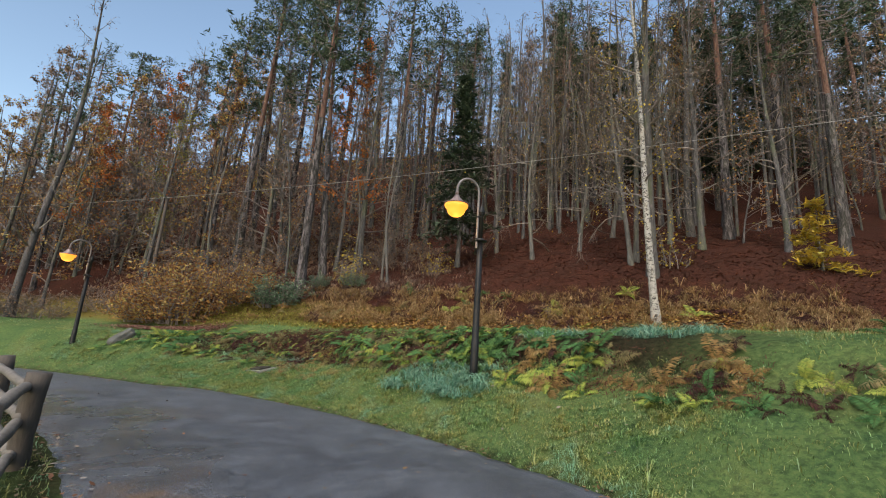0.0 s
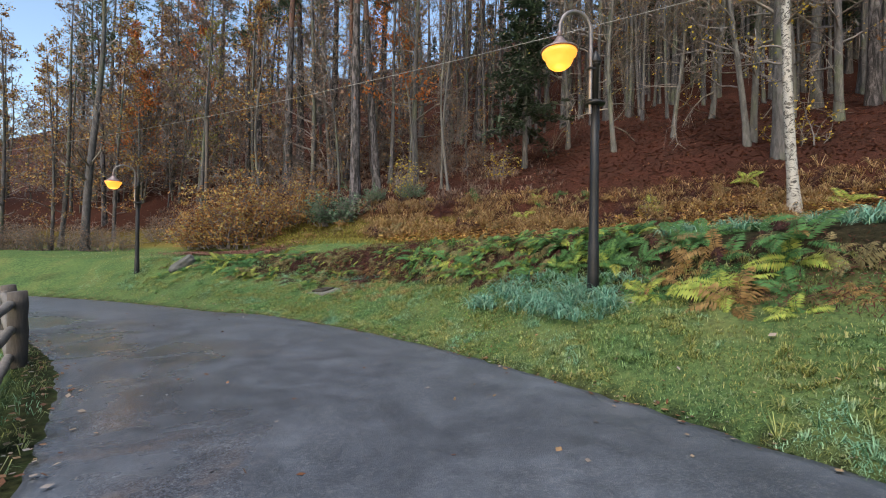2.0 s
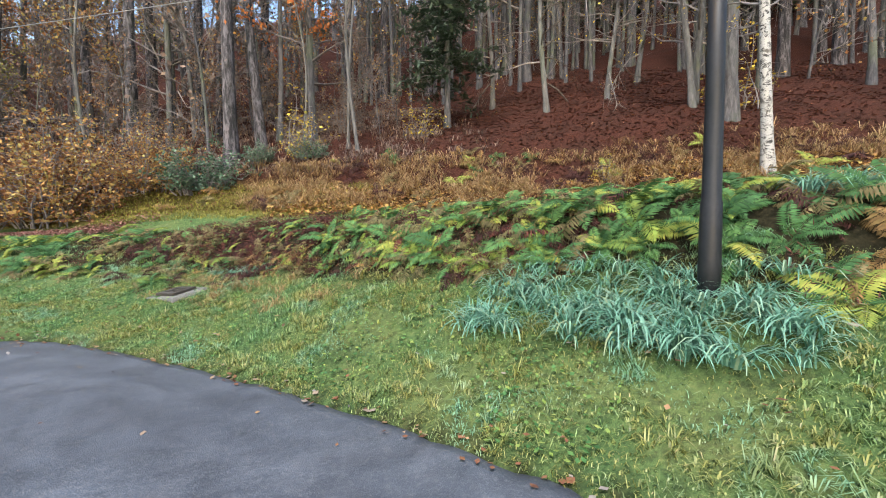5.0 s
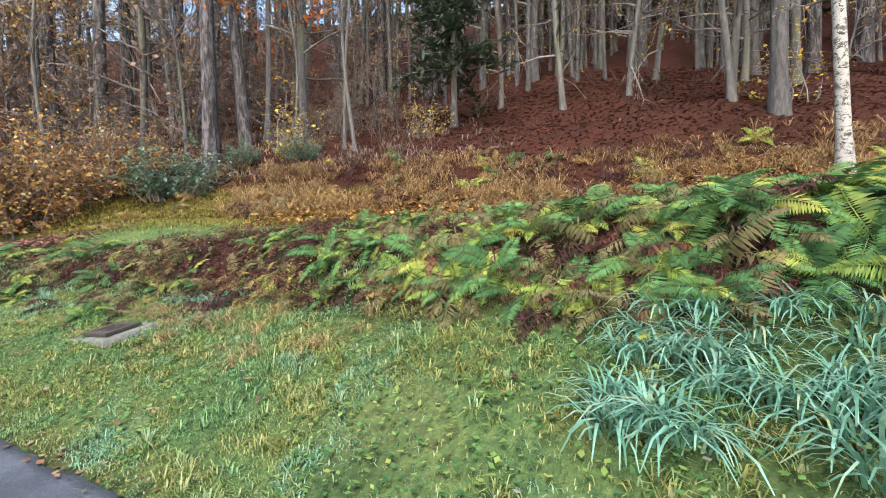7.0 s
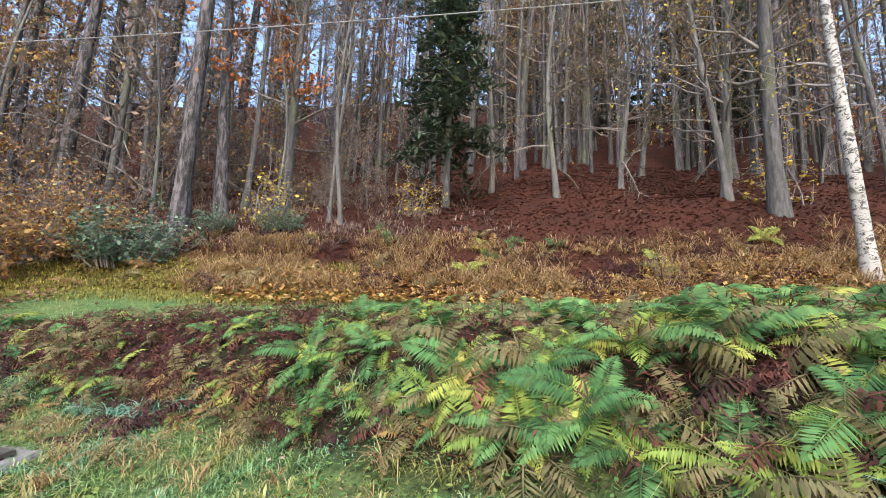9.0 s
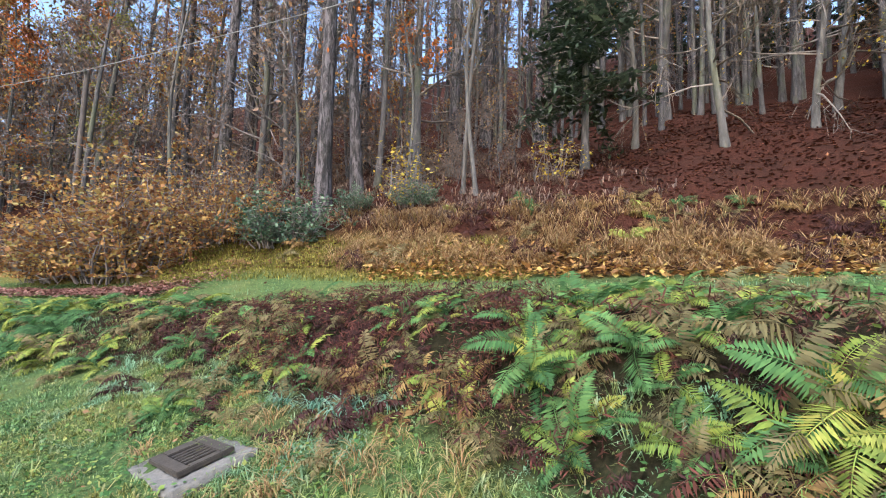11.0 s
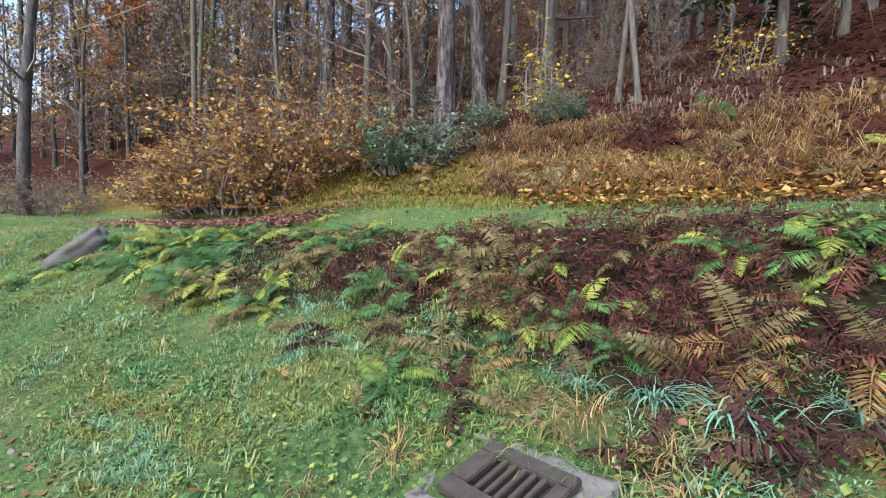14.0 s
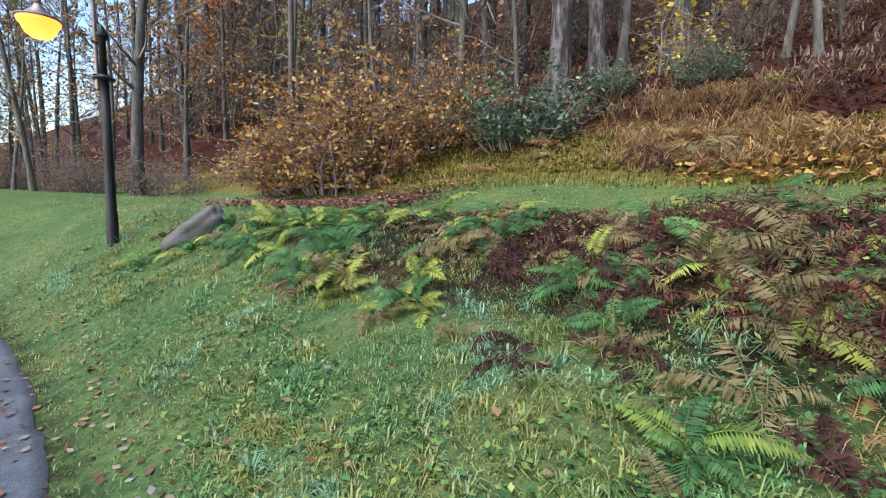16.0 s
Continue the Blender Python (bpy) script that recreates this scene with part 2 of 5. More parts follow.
MAT_GRASS_DRY = leaf_mat("dry_grass", [(0.0, (0.15, 0.08, 0.04)), (0.5, (0.32, 0.195, 0.09)), (0.85, (0.5, 0.36, 0.19)), (1.0, (0.26, 0.24, 0.09))], 0.7)
MAT_BANK_LEAF = leaf_mat("tawny_fallen_leaves", [(0.0, (0.14, 0.065, 0.03)), (0.5, (0.34, 0.18, 0.06)), (0.85, (0.46, 0.29, 0.09)), (1.0, (0.5, 0.4, 0.12))], 0.65, 0.15)
MAT_MOSS = leaf_mat("mossy_growth", [(0.0, (0.08, 0.085, 0.02)), (0.5, (0.19, 0.185, 0.04)), (1.0, (0.32, 0.29, 0.065))], 0.8)
MAT_HERB = leaf_mat("low_herbs", [(0.0, (0.04, 0.11, 0.035)), (0.4, (0.08, 0.19, 0.06)), (0.75, (0.17, 0.26, 0.06)), (1.0, (0.3, 0.33, 0.09))], 0.5)
FERN = {
    "green": leaf_mat("green_fern", [(0.0, (0.022, 0.065, 0.024)), (0.5, (0.065, 0.155, 0.05)), (1.0, (0.15, 0.28, 0.085))], 0.7, 0.25, True, 0.85),
    "lime": leaf_mat("yellowing_fern", [(0.0, (0.07, 0.13, 0.03)), (0.45, (0.19, 0.27, 0.05)), (0.8, (0.3, 0.33, 0.07)), (1.0, (0.4, 0.36, 0.08))], 0.65, 0.25, True, 0.85),
    "gold": leaf_mat("golden_fern", [(0.0, (0.15, 0.085, 0.035)), (0.5, (0.26, 0.165, 0.065)), (1.0, (0.37, 0.28, 0.1))], 0.65, 0.3, True, 0.85),
    "rust": leaf_mat("withered_fern", [(0.0, (0.022, 0.012, 0.012)), (0.45, (0.062, 0.026, 0.024)), (0.8, (0.15, 0.055, 0.04)), (1.0, (0.28, 0.13, 0.08))], 0.85, 0.1, True, 0.85),
    "dull": leaf_mat("fading_fern", [(0.0, (0.075, 0.068, 0.034)), (0.5, (0.15, 0.135, 0.062)), (1.0, (0.23, 0.185, 0.09))], 0.7, 0.3, True, 0.85),
}


def ground_mat():
    m, nt, b = base_mat("turf_and_litter", 0.95)
    b.inputs["Specular IOR Level"].default_value = 0.05
    at = nt.nodes.new("ShaderNodeAttribute")
    at.attribute_name = "zone"
    sep = nt.nodes.new("ShaderNodeSeparateColor")
    nt.links.new(at.outputs["Color"], sep.inputs[0])
    n1, n2, n3 = noise_node(nt, 1.1, 5), noise_node(nt, 14, 6, 0.7), noise_node(nt, 60, 4, 0.7)
    grass = ramp_node(nt, [(0.3, (0.04, 0.09, 0.04)), (0.5, (0.085, 0.135, 0.05)), (0.7, (0.15, 0.16, 0.062))], n1)
    grass = mixc(nt, 0.5, grass, ramp_node(nt, [(0.4, (0.012, 0.02, 0.008)), (0.54, (0.075, 0.12, 0.035)), (0.75, (0.17, 0.165, 0.06))], n2))
    litter = ramp_node(nt, [(0.3, (0.01, 0.005, 0.004)), (0.5, (0.05, 0.02, 0.014)), (0.72, (0.13, 0.06, 0.04))], n2)
    litter = mixc(nt, ramp_node(nt, [(0.42, (0, 0, 0)), (0.62, (0.8, 0.8, 0.8))], noise_node(nt, 0.7, 5, 0.7, None, 0.8)), litter, (0.03, 0.019, 0.014))
    litter = mixc(nt, 0.5, litter, ramp_node(nt, [(0.35, (0.008, 0.003, 0.003)), (0.65, (0.06, 0.019, 0.012))], n3))
    # Soil toned almost black, so its colour also carries shade between the ferns.
    soil = ramp_node(nt, [(0.35, (0.006, 0.004, 0.003)), (0.6, (0.022, 0.014, 0.01)), (0.75, (0.055, 0.035, 0.022))], n2)
    moss = ramp_node(nt, [(0.3, (0.06, 0.055, 0.015)), (0.55, (0.15, 0.12, 0.03)), (0.75, (0.22, 0.15, 0.05))], n2)
    col = mixc(nt, sep.outputs[0], grass, litter)
    col = mixc(nt, sep.outputs[1], col, soil)
    col = mixc(nt, sep.outputs[2], col, moss)
    nt.links.new(col, b.inputs["Base Color"])
    bump(nt, b, mixc(nt, 0.5, n2, n3), 0.9, 0.05)
    return m


def asphalt_mat():
    m, nt, b = base_mat("damp_asphalt", 0.5)
    big, mid, fine = noise_node(nt, 0.55, 4, 0.6, None, 0.6), noise_node(nt, 3.0, 5, 0.65), noise_node(nt, 130, 3, 0.7)
    speck = nt.nodes.new("ShaderNodeTexVoronoi")
    speck.inputs["Scale"].default_value = 95
    nt.links.new(nt.nodes.new("ShaderNodeNewGeometry").outputs["Position"], speck.inputs["Vector"])
    at = nt.nodes.new("ShaderNodeAttribute")
    at.attribute_name = "shade_or_wear"
    wet = mathn(nt, 'MULTIPLY', at.outputs["Fac"], ramp_node(nt, [(0.38, (0.25, 0.25, 0.25)), (0.55, (1, 1, 1))], big))
    col = ramp_node(nt, [(0.3, (0.032, 0.038, 0.049)), (0.55, (0.052, 0.06, 0.076)), (0.75, (0.074, 0.084, 0.102))], mid)
    coarse = noise_node(nt, 34, 4, 0.75)
    col = mixc(nt, ramp_node(nt, [(0.5, (0, 0, 0)), (0.66, (0.7, 0.7, 0.7))], coarse), col, (0.12, 0.122, 0.13))
    grain = ramp_node(nt, [(0.54, (0, 0, 0)), (0.68, (0.85, 0.85, 0.85))], fine)
    col = mixc(nt, grain, col, (0.19, 0.19, 0.2))
    mud = mathn(nt, 'MULTIPLY', ramp_node(nt, [(0.54, (0, 0, 0)), (0.64, (1, 1, 1))], big), ramp_node(nt, [(0.42, (0, 0, 0)), (0.6, (0.75, 0.75, 0.75))], mid))
    mud = mathn(nt, 'MULTIPLY', mud, at.outputs["Fac"])
    col = mixc(nt, 1.0, col, ramp_node(nt, [(0.35, (1.2, 1.2, 1.2)), (0.6, (0.72, 0.72, 0.74))], noise_node(nt, 0.8, 5, 0.7, None, 1.0)), 'MULTIPLY')
    col = mixc(nt, mud, col, (0.12, 0.08, 0.055))
    nt.links.new(col, b.inputs["Base Color"])
    r = ramp_node(nt, [(0.0, (0.5, 0.5, 0.5)), (0.45, (0.36, 0.36, 0.36)), (1.0, (0.17, 0.17, 0.17))], wet)
    nt.links.new(mixc(nt, 0.12, r, mid), b.inputs["Roughness"])
    bump(nt, b, mixc(nt, 0.5, fine, speck.outputs["Distance"]), 0.75, 0.006)
    rel = next(n for n in nt.nodes if n.type == 'BUMP')
    nt.links.new(ramp_node(nt, [(0.0, (0.8, 0.8, 0.8)), (1.0, (0.22, 0.22, 0.22))], wet), rel.inputs["Strength"])
    return m


def plain_mat(name, c1, c2, rough=0.6, metal=0.0, scale=8.0, depth=0.01, stretch=None):
    m, nt, b = base_mat(name, rough, metal)
    n1, n2 = noise_node(nt, scale, 5, 0.65, stretch, 0.3, obj=True), noise_node(nt, scale * 7, 4, 0.7, stretch, obj=True)
    nt.links.new(ramp_node(nt, [(0.32, c1), (0.68, c2)], mixc(nt, 0.4, n1, n2)), b.inputs["Base Color"])
    bump(nt, b, mixc(nt, 0.6, n1, n2), 0.5, depth)
    return m


MAT_GROUND, MAT_ROAD = ground_mat(), asphalt_mat()
MAT_LOG = plain_mat("weathered_wood", (0.025, 0.02, 0.017), (0.09, 0.072, 0.06), 0.8, 0, 6, 0.02, (1, 1, 0.2))
MAT_RAIL = plain_mat("weathered_rail_wood", (0.06, 0.052, 0.045), (0.17, 0.15, 0.135), 0.8, 0, 6, 0.015, (1, 1, 0.2))
MAT_IRON = plain_mat("dark_painted_iron", (0.006, 0.007, 0.008), (0.017, 0.018, 0.021), 0.5, 0.0, 5, 0.003)
MAT_IRON.node_tree.nodes["Principled BSDF"].inputs["Specular IOR Level"].default_value = 0.25
MAT_PIPE = plain_mat("grey_metal_tube", (0.1, 0.09, 0.09), (0.22, 0.2, 0.2), 0.45, 0.5, 9, 0.002)
MAT_SHADE = plain_mat("aged_metal_shade", (0.1, 0.075, 0.075), (0.22, 0.17, 0.17), 0.5, 0.5, 9, 0.002)
MAT_CAST = plain_mat("cast_iron", (0.027, 0.0228, 0.0198), (0.078, 0.066, 0.054), 0.7, 0.3, 14, 0.006)
MAT_CONCRETE = plain_mat("worn_concrete", (0.07, 0.068, 0.06), (0.19, 0.18, 0.165), 0.9, 0, 18, 0.02)
MAT_STONE = plain_mat("grey_stone", (0.03, 0.031, 0.029), (0.1, 0.1, 0.092), 0.85, 0, 5, 0.03)
MAT_CABLE = plain_mat("grey_cable", (0.15, 0.15, 0.15), (0.22, 0.22, 0.22), 0.5, 0, 5, 0.001)
# Near-black colour standing in for shade inside the drain slots.
MAT_SLOT_SHADE = plain_mat("painted_slot_shade", (0.005, 0.005, 0.005), (0.012, 0.011, 0.01), 0.9)


def glow_mat():
    m, nt, b = base_mat("amber_glass", 0.3)
    b.inputs["Base Color"].default_value = (0.5, 0.27, 0.05, 1)
    lw = noise_node(nt, 3, 2, 0.5, None, 0, True)
    col = ramp_node(nt, [(0.35, (1.0, 0.27, 0.025)), (0.65, (1.0, 0.37, 0.05))], lw)
    nt.links.new(col, b.inputs["Emission Color"])
    b.inputs["Emission Strength"].default_value = 0.6
    return m


MAT_GLOW = glow_mat()


# ---- mesh helpers ----
def mesh_from(name, verts, faces, mat, smooth=False):
    me = bpy.data.meshes.new(name)
    verts = np.asarray(verts, np.float32).reshape(-1, 3)
    if isinstance(faces, np.ndarray):
        n, k = faces.shape
        me.vertices.add(len(verts))
        me.vertices.foreach_set("co", verts.ravel())
        me.loops.add(n * k)
        me.loops.foreach_set("vertex_index", faces.ravel().astype(np.int32))
        me.polygons.add(n)
        me.polygons.foreach_set("loop_start", np.arange(0, n * k, k, dtype=np.int32))
        me.update(calc_edges=True)
    else:
        me.from_pydata(verts.tolist(), [], faces)
    if smooth:
        me.polygons.foreach_set("use_smooth", np.ones(len(me.polygons), bool))
    me.materials.append(mat)
    return me


def thing(name, label, category, x=0.0, y=0.0, z=0.0, group="", kind=""):
    ob = new(name)
    ob.empty_display_size = 0.1
    ob.location = (x, y, z)
    return tagged(ob, label, category, group, kind)


def part_mesh(name, me, parent, label="", m=None):
    ob = new(name, me)
    ob.parent = parent
    if m is not None:
        ob.matrix_basis = m
    return tagged(ob, label)


def part(name, bm, material, parent, label="", smooth=True, m=None):
    me = bpy.data.meshes.new(name)
    bm.to_mesh(me)
    bm.free()
    if smooth:
        me.polygons.foreach_set("use_smooth", np.ones(len(me.polygons), bool))
    me.materials.append(material)
    return part_mesh(name, me, parent, label, m)


def lathe(profile, sides=24):
    """A turned body from (radius, height) pairs."""
    bm = bmesh.new()
    rings = []
    for r, z in profile:
        rings.append([bm.verts.new((r * math.cos(2 * math.pi * i / sides), r * math.sin(2 * math.pi * i / sides), z)) for i in range(sides)])
    for a, b in zip(rings, rings[1:]):
        for i in range(sides):
            bm.faces.new((a[i], a[(i + 1) % sides], b[(i + 1) % sides], b[i]))
    bm.faces.new(rings[0][::-1])
    bm.faces.new(rings[-1])
    return bm


class Soup:
    """Collects tubes and leaves as one mesh."""

    def __init__(self):
        self.v, self.f, self.n = [], [], 0

    def tube(self, pts, radii, sides):
        pts = np.asarray(pts, float)
        d = np.gradient(pts, axis=0)
        d /= np.linalg.norm(d, axis=1)[:, None] + 1e-9
        ref = np.array([1.0, 0, 0]) if abs(d[0][2]) > 0.7 else np.array([0, 0, 1.0])
        u = np.cross(d, ref)
        u /= np.linalg.norm(u, axis=1)[:, None] + 1e-9
        w = np.cross(d, u)
        an = np.arange(sides) * 2 * np.pi / sides
        ring = np.cos(an)[None, :, None] * u[:, None] + np.sin(an)[None, :, None] * w[:, None]
        v = pts[:, None] + ring * np.asarray(radii)[:, None, None]
        k = len(pts)
        i, j = np.meshgrid(np.arange(k - 1), np.arange(sides), indexing="ij")
        a, b = i * sides + j, i * sides + (j + 1) % sides
        f = np.stack([a, b, b + sides, a + sides], -1).reshape(-1, 4) + self.n
        self.v.append(v.reshape(-1, 3))
        self.f.append(f)
        self.n += k * sides

    def spike(self, a, b, r):
        """A fine twig end: one slender upright triangle."""
        a, b = np.asarray(a), np.asarray(b)
        o = np.cross(b - a, (0.3, 0.2, 1.0))
        o = o / (np.linalg.norm(o) + 1e-9) * r
        self.v.append(np.stack([a - o, a + o, b + o * 0.25, b - o * 0.25]))
        self.f.append(np.array([[0, 1, 2, 3]]) + self.n)
        self.n += 4

    def cards(self, centre, size, rng, flat=0.0, long=1.5):
        """Small folded leaves at the centres, randomly turned."""
        c = np.asarray(centre, float)
        n = len(c)
        if not n:
            return
        a = rng.normal(size=(n, 3))
        a[:, 2] *= 1 - flat
        a /= np.linalg.norm(a, axis=1)[:, None]
        b = np.cross(a, rng.normal(size=(n, 3)) * (1 - flat) + np.array([0, 0, 1.0]) * flat * 3)
        b /= np.linalg.norm(b, axis=1)[:, None] + 1e-9
        s = (np.asarray(size) * rng.uniform(0.6, 1.3, n))[:, None]
        v = np.stack([c - a * s * long / 2, c + b * s * 0.5, c + a * s * long / 2, c - b * s * 0.5], 1)
        self.v.append(v.reshape(-1, 3))
        self.f.append(np.arange(4 * n).reshape(-1, 4) + self.n)
        self.n += 4 * n

    def mesh(self, name, mat, smooth=False):
        return mesh_from(name, np.concatenate(self.v), np.concatenate(self.f), mat, smooth)


# ---- ground and road ----
def axis(fine0, fine1, step_fine, mid, far):
    a = np.arange(fine0, fine1, step_fine)
    left = fine0 - np.cumsum(np.full(int(mid / 0.8), 0.8))
    right = fine1 + np.cumsum(np.full(int(mid / 0.8), 0.8)) - 0.4
    l2 = left[-1] - np.cumsum(np.geomspace(1.5, far / 4, 14))
    r2 = right[-1] + np.cumsum(np.geomspace(1.5, far / 4, 14))
    return np.concatenate([l2[::-1], left[::-1], a, right, r2])


def build_ground():
    xs, ys = axis(-17, 15, 0.19, 34, 900), axis(3, 35, 0.19, 34, 900)
    X, Y = np.meshgrid(xs, ys, indexing="ij")
    Z = ground_z(X, Y)
    nx, ny = X.shape
    i, j = np.meshgrid(np.arange(nx - 1), np.arange(ny - 1), indexing="ij")
    a = i * ny + j
    f = np.stack([a, a + ny, a + ny + 1, a + 1], -1).reshape(-1, 4)
    me = mesh_from("ground", np.stack([X, Y, Z], -1), f, MAT_GROUND, True)
    h, s, an = h_of(X, Y), s_of(X, Y), a_of(X, Y)
    edge = 0.35 * wob(X, Y, 1.4, 5)
    litter = step(h + edge, 19.4, 20.2)
    bank = step(s + edge, 1.9, 2.3) * (1 - step(s + edge, 3.9, 4.4)) * (1 - step(an, 66, 71)) * step(an, 27, 32)
    soil = 0.92 * bank * (1 - litter)
    soil = np.maximum(soil, 0.6 * step(wob(X, Y, 2.1, 6), 0.45, 0.7) * step(s, 0.0, 0.6) * (1 - litter) * 0.6)
    soil = np.maximum(soil, step(0.14 - np.abs(s - 0.02), 0, 0.1) * 0.8)
    soil = np.maximum(soil, step(0.35 - np.abs(s + 4.55), 0, 0.25) * 0.8)
    moss = step(h + edge, 19.2, 19.8) * (1 - step(h + edge, 21.2, 22.0)) * step(-X, -1, 4) * 0.8
    col = me.color_attributes.new("zone", 'FLOAT_COLOR', 'POINT')
    rgba = np.stack([litter, soil, moss, np.ones_like(moss)], -1).astype(np.float32)
    col.data.foreach_set("color", rgba.ravel())
    ob = new("ground", me)
    tagged(ob, "grass verge and leaf-covered wooded hillside", "ground", kind="structure")


def build_road():
    an = np.arange(-30, 112, 0.35)
    ss = np.concatenate([[-ROAD_W - 0.02, -ROAD_W], np.linspace(-ROAD_W + 0.1, -0.1, 24), [0.0, 0.02]])
    A, S = np.meshgrid(an, ss, indexing="ij")
    ragged = 0.06 * wob(A, A * 0, 2.3, 7) + 0.035 * wob(A, A * 0, 7.7, 8)
    S2 = S + ragged * np.where(S > -2, 1, -1) * step(np.abs(S + ROAD_W / 2), 1.9, 2.2)
    S2 = S2 - edge_shift(A) * (S + ROAD_W) / ROAD_W
    X, Y = on_arc(S2, A)
    Z = road_z(X, Y) + 0.012 + 0.02 * (1 - ((S + ROAD_W / 2) / (ROAD_W / 2)) ** 2) + 0.008 * wob(X, Y, 1.2, 9)
    Z[:, 0] -= 0.08
    Z[:, -1] -= 0.08
    n, k = X.shape
    i, j = np.meshgrid(np.arange(n - 1), np.arange(k - 1), indexing="ij")
    a = i * k + j
    f = np.stack([a, a + k, a + k + 1, a + 1], -1).reshape(-1, 4)[:, ::-1]
    me = mesh_from("road", np.stack([X, Y, Z], -1), np.ascontiguousarray(f), MAT_ROAD, True)
    at = me.attributes.new("shade_or_wear", 'FLOAT', 'POINT')
    at.data.foreach_set("value", (0.1 + 0.9 * step(-S + 0.25 * wob(X, Y, 0.8, 19), 1.7, 3.2)).astype(np.float32).ravel())
    tagged(new("road", me), "damp dark asphalt lane with muddy wheel track", "road", kind="structure")


build_ground()
build_road()


# ---- street lamps ----
def street_lamp(x, y, foot, turn, out, label):
    lamp = thing("street_lamp", label, "street lamp", x, y, foot, "lamps along the lane")
    H = 2.645
    part("pole", lathe([(0.088, -0.45), (0.086, 0.0), (0.082, 0.5), (0.074, 0.52), (0.068, 1.4), (0.062, H)], 20), MAT_IRON, lamp)
    part("collar", lathe([(0.062, H - 0.02), (0.15, H - 0.005), (0.155, H + 0.02), (0.1, H + 0.035), (0.09, H + 0.06)], 24), MAT_IRON, lamp)
    part("upper_pole", lathe([(0.05, H + 0.02), (0.05, H + 0.6), (0.075, H + 0.61), (0.075, H + 0.64)], 16), MAT_IRON, lamp)
    part("finial", lathe([(0.085, H + 0.64), (0.09, H + 0.665), (0.055, H + 0.75), (0.02, H + 0.82), (0.004, H + 0.84)], 16), MAT_IRON, lamp)
    d = Vector((math.cos(turn), math.sin(turn), 0))
    sd = Vector((-d.y, d.x, 0))
    base = d * 0.085
    pts = [base + Vector((0, 0, H - 0.16)), base + Vector((0, 0, H + 0.5)), base + Vector((0, 0, H + 1.1))]
    R = (out - 0.085) / 2
    for i in range(1, 13):
        an = math.pi * i / 12
        pts.append(base + d * (R - R * math.cos(an)) + Vector((0, 0, H + 1.1 + 0.3 * math.sin(an))))
    pts.append(d * out + Vector((0, 0, H + 1.04)))
    so = Soup()
    so.tube([tuple(p) for p in pts], [0.029] * len(pts), 10)
    part_mesh("arm", so.mesh("arm", MAT_PIPE, True), lamp, "curved grey metal arm")
    for zz in (H + 0.05, H + 0.55):
        bm = bmesh.new()
        bmesh.ops.create_cube(bm, size=1, matrix=pose(*(d * 0.06 + Vector((0, 0, zz))), 0, 0, math.degrees(turn)) @ Matrix.Diagonal((0.15, 0.09, 0.035, 1)))
        bmesh.ops.bevel(bm, geom=bm.edges[:], offset=0.006, segments=1, affect='EDGES')
        part("clamp", bm, MAT_IRON, lamp, "", False)
    c = d * out
    at = Matrix.Translation(c)
    top = H + 1.06
    part("socket", lathe([(0.04, top - 0.1), (0.042, top - 0.02), (0.03, top)], 16), MAT_SHADE, lamp, "", True, at)
    part("shade", lathe([(0.05, top - 0.09), (0.075, top - 0.14), (0.15, top - 0.22), (0.2, top - 0.265), (0.275, top - 0.285),
                         (0.28, top - 0.31), (0.262, top - 0.31), (0.18, top - 0.28), (0.05, top - 0.2)], 32), MAT_SHADE, lamp, "aged metal shade with a flared rim", True, at)
    part("globe", lathe([(0.245, top - 0.305), (0.262, top - 0.33), (0.25, top - 0.38), (0.215, top - 0.41), (0.2, top - 0.46), (0.17, top - 0.52),
                         (0.11, top - 0.57), (0.04, top - 0.59), (0.002, top - 0.592)], 32), MAT_GLOW, lamp, "glowing amber glass globe", True, at)
    ld = bpy.data.lights.new("lamp_light", 'POINT')
    ld.energy, ld.color, ld.shadow_soft_size = 5, (1.0, 0.62, 0.2), 0.22
    lo = new("lamp_light", ld)
    lo.parent = lamp
    lo.location = (c.x, c.y, top - 0.85)
    return lamp


street_lamp(0.69, 11.5, 1.55, math.radians(196), 0.62, "lit black street lamp with amber globe, standing among ferns")
street_lamp(-13.81, 20.63, 0.9, math.radians(224), 0.75, "lit black street lamp with amber globe on the grass verge")


# ---- fence ----
def log_between(name, a, b, r, mat, parent, rng, sides=14):
    a, b = Vector(a), Vector(b)
    so = Soup()
    k = 9
    pts = [a.lerp(b, i / (k - 1)) + Vector(rng.normal(0, 0.006, 3)) for i in range(k)]
    so.tube([tuple(p) for p in pts], [r * rng.uniform(0.95, 1.04) for _ in range(k)], sides)
    me = so.mesh(name, mat, True)
    bm = bmesh.new()
    bm.from_mesh(me)
    bmesh.ops.holes_fill(bm, edges=[e for e in bm.edges if e.is_boundary])
    bm.to_mesh(me)
    bm.free()
    return part_mesh(name, me, parent)


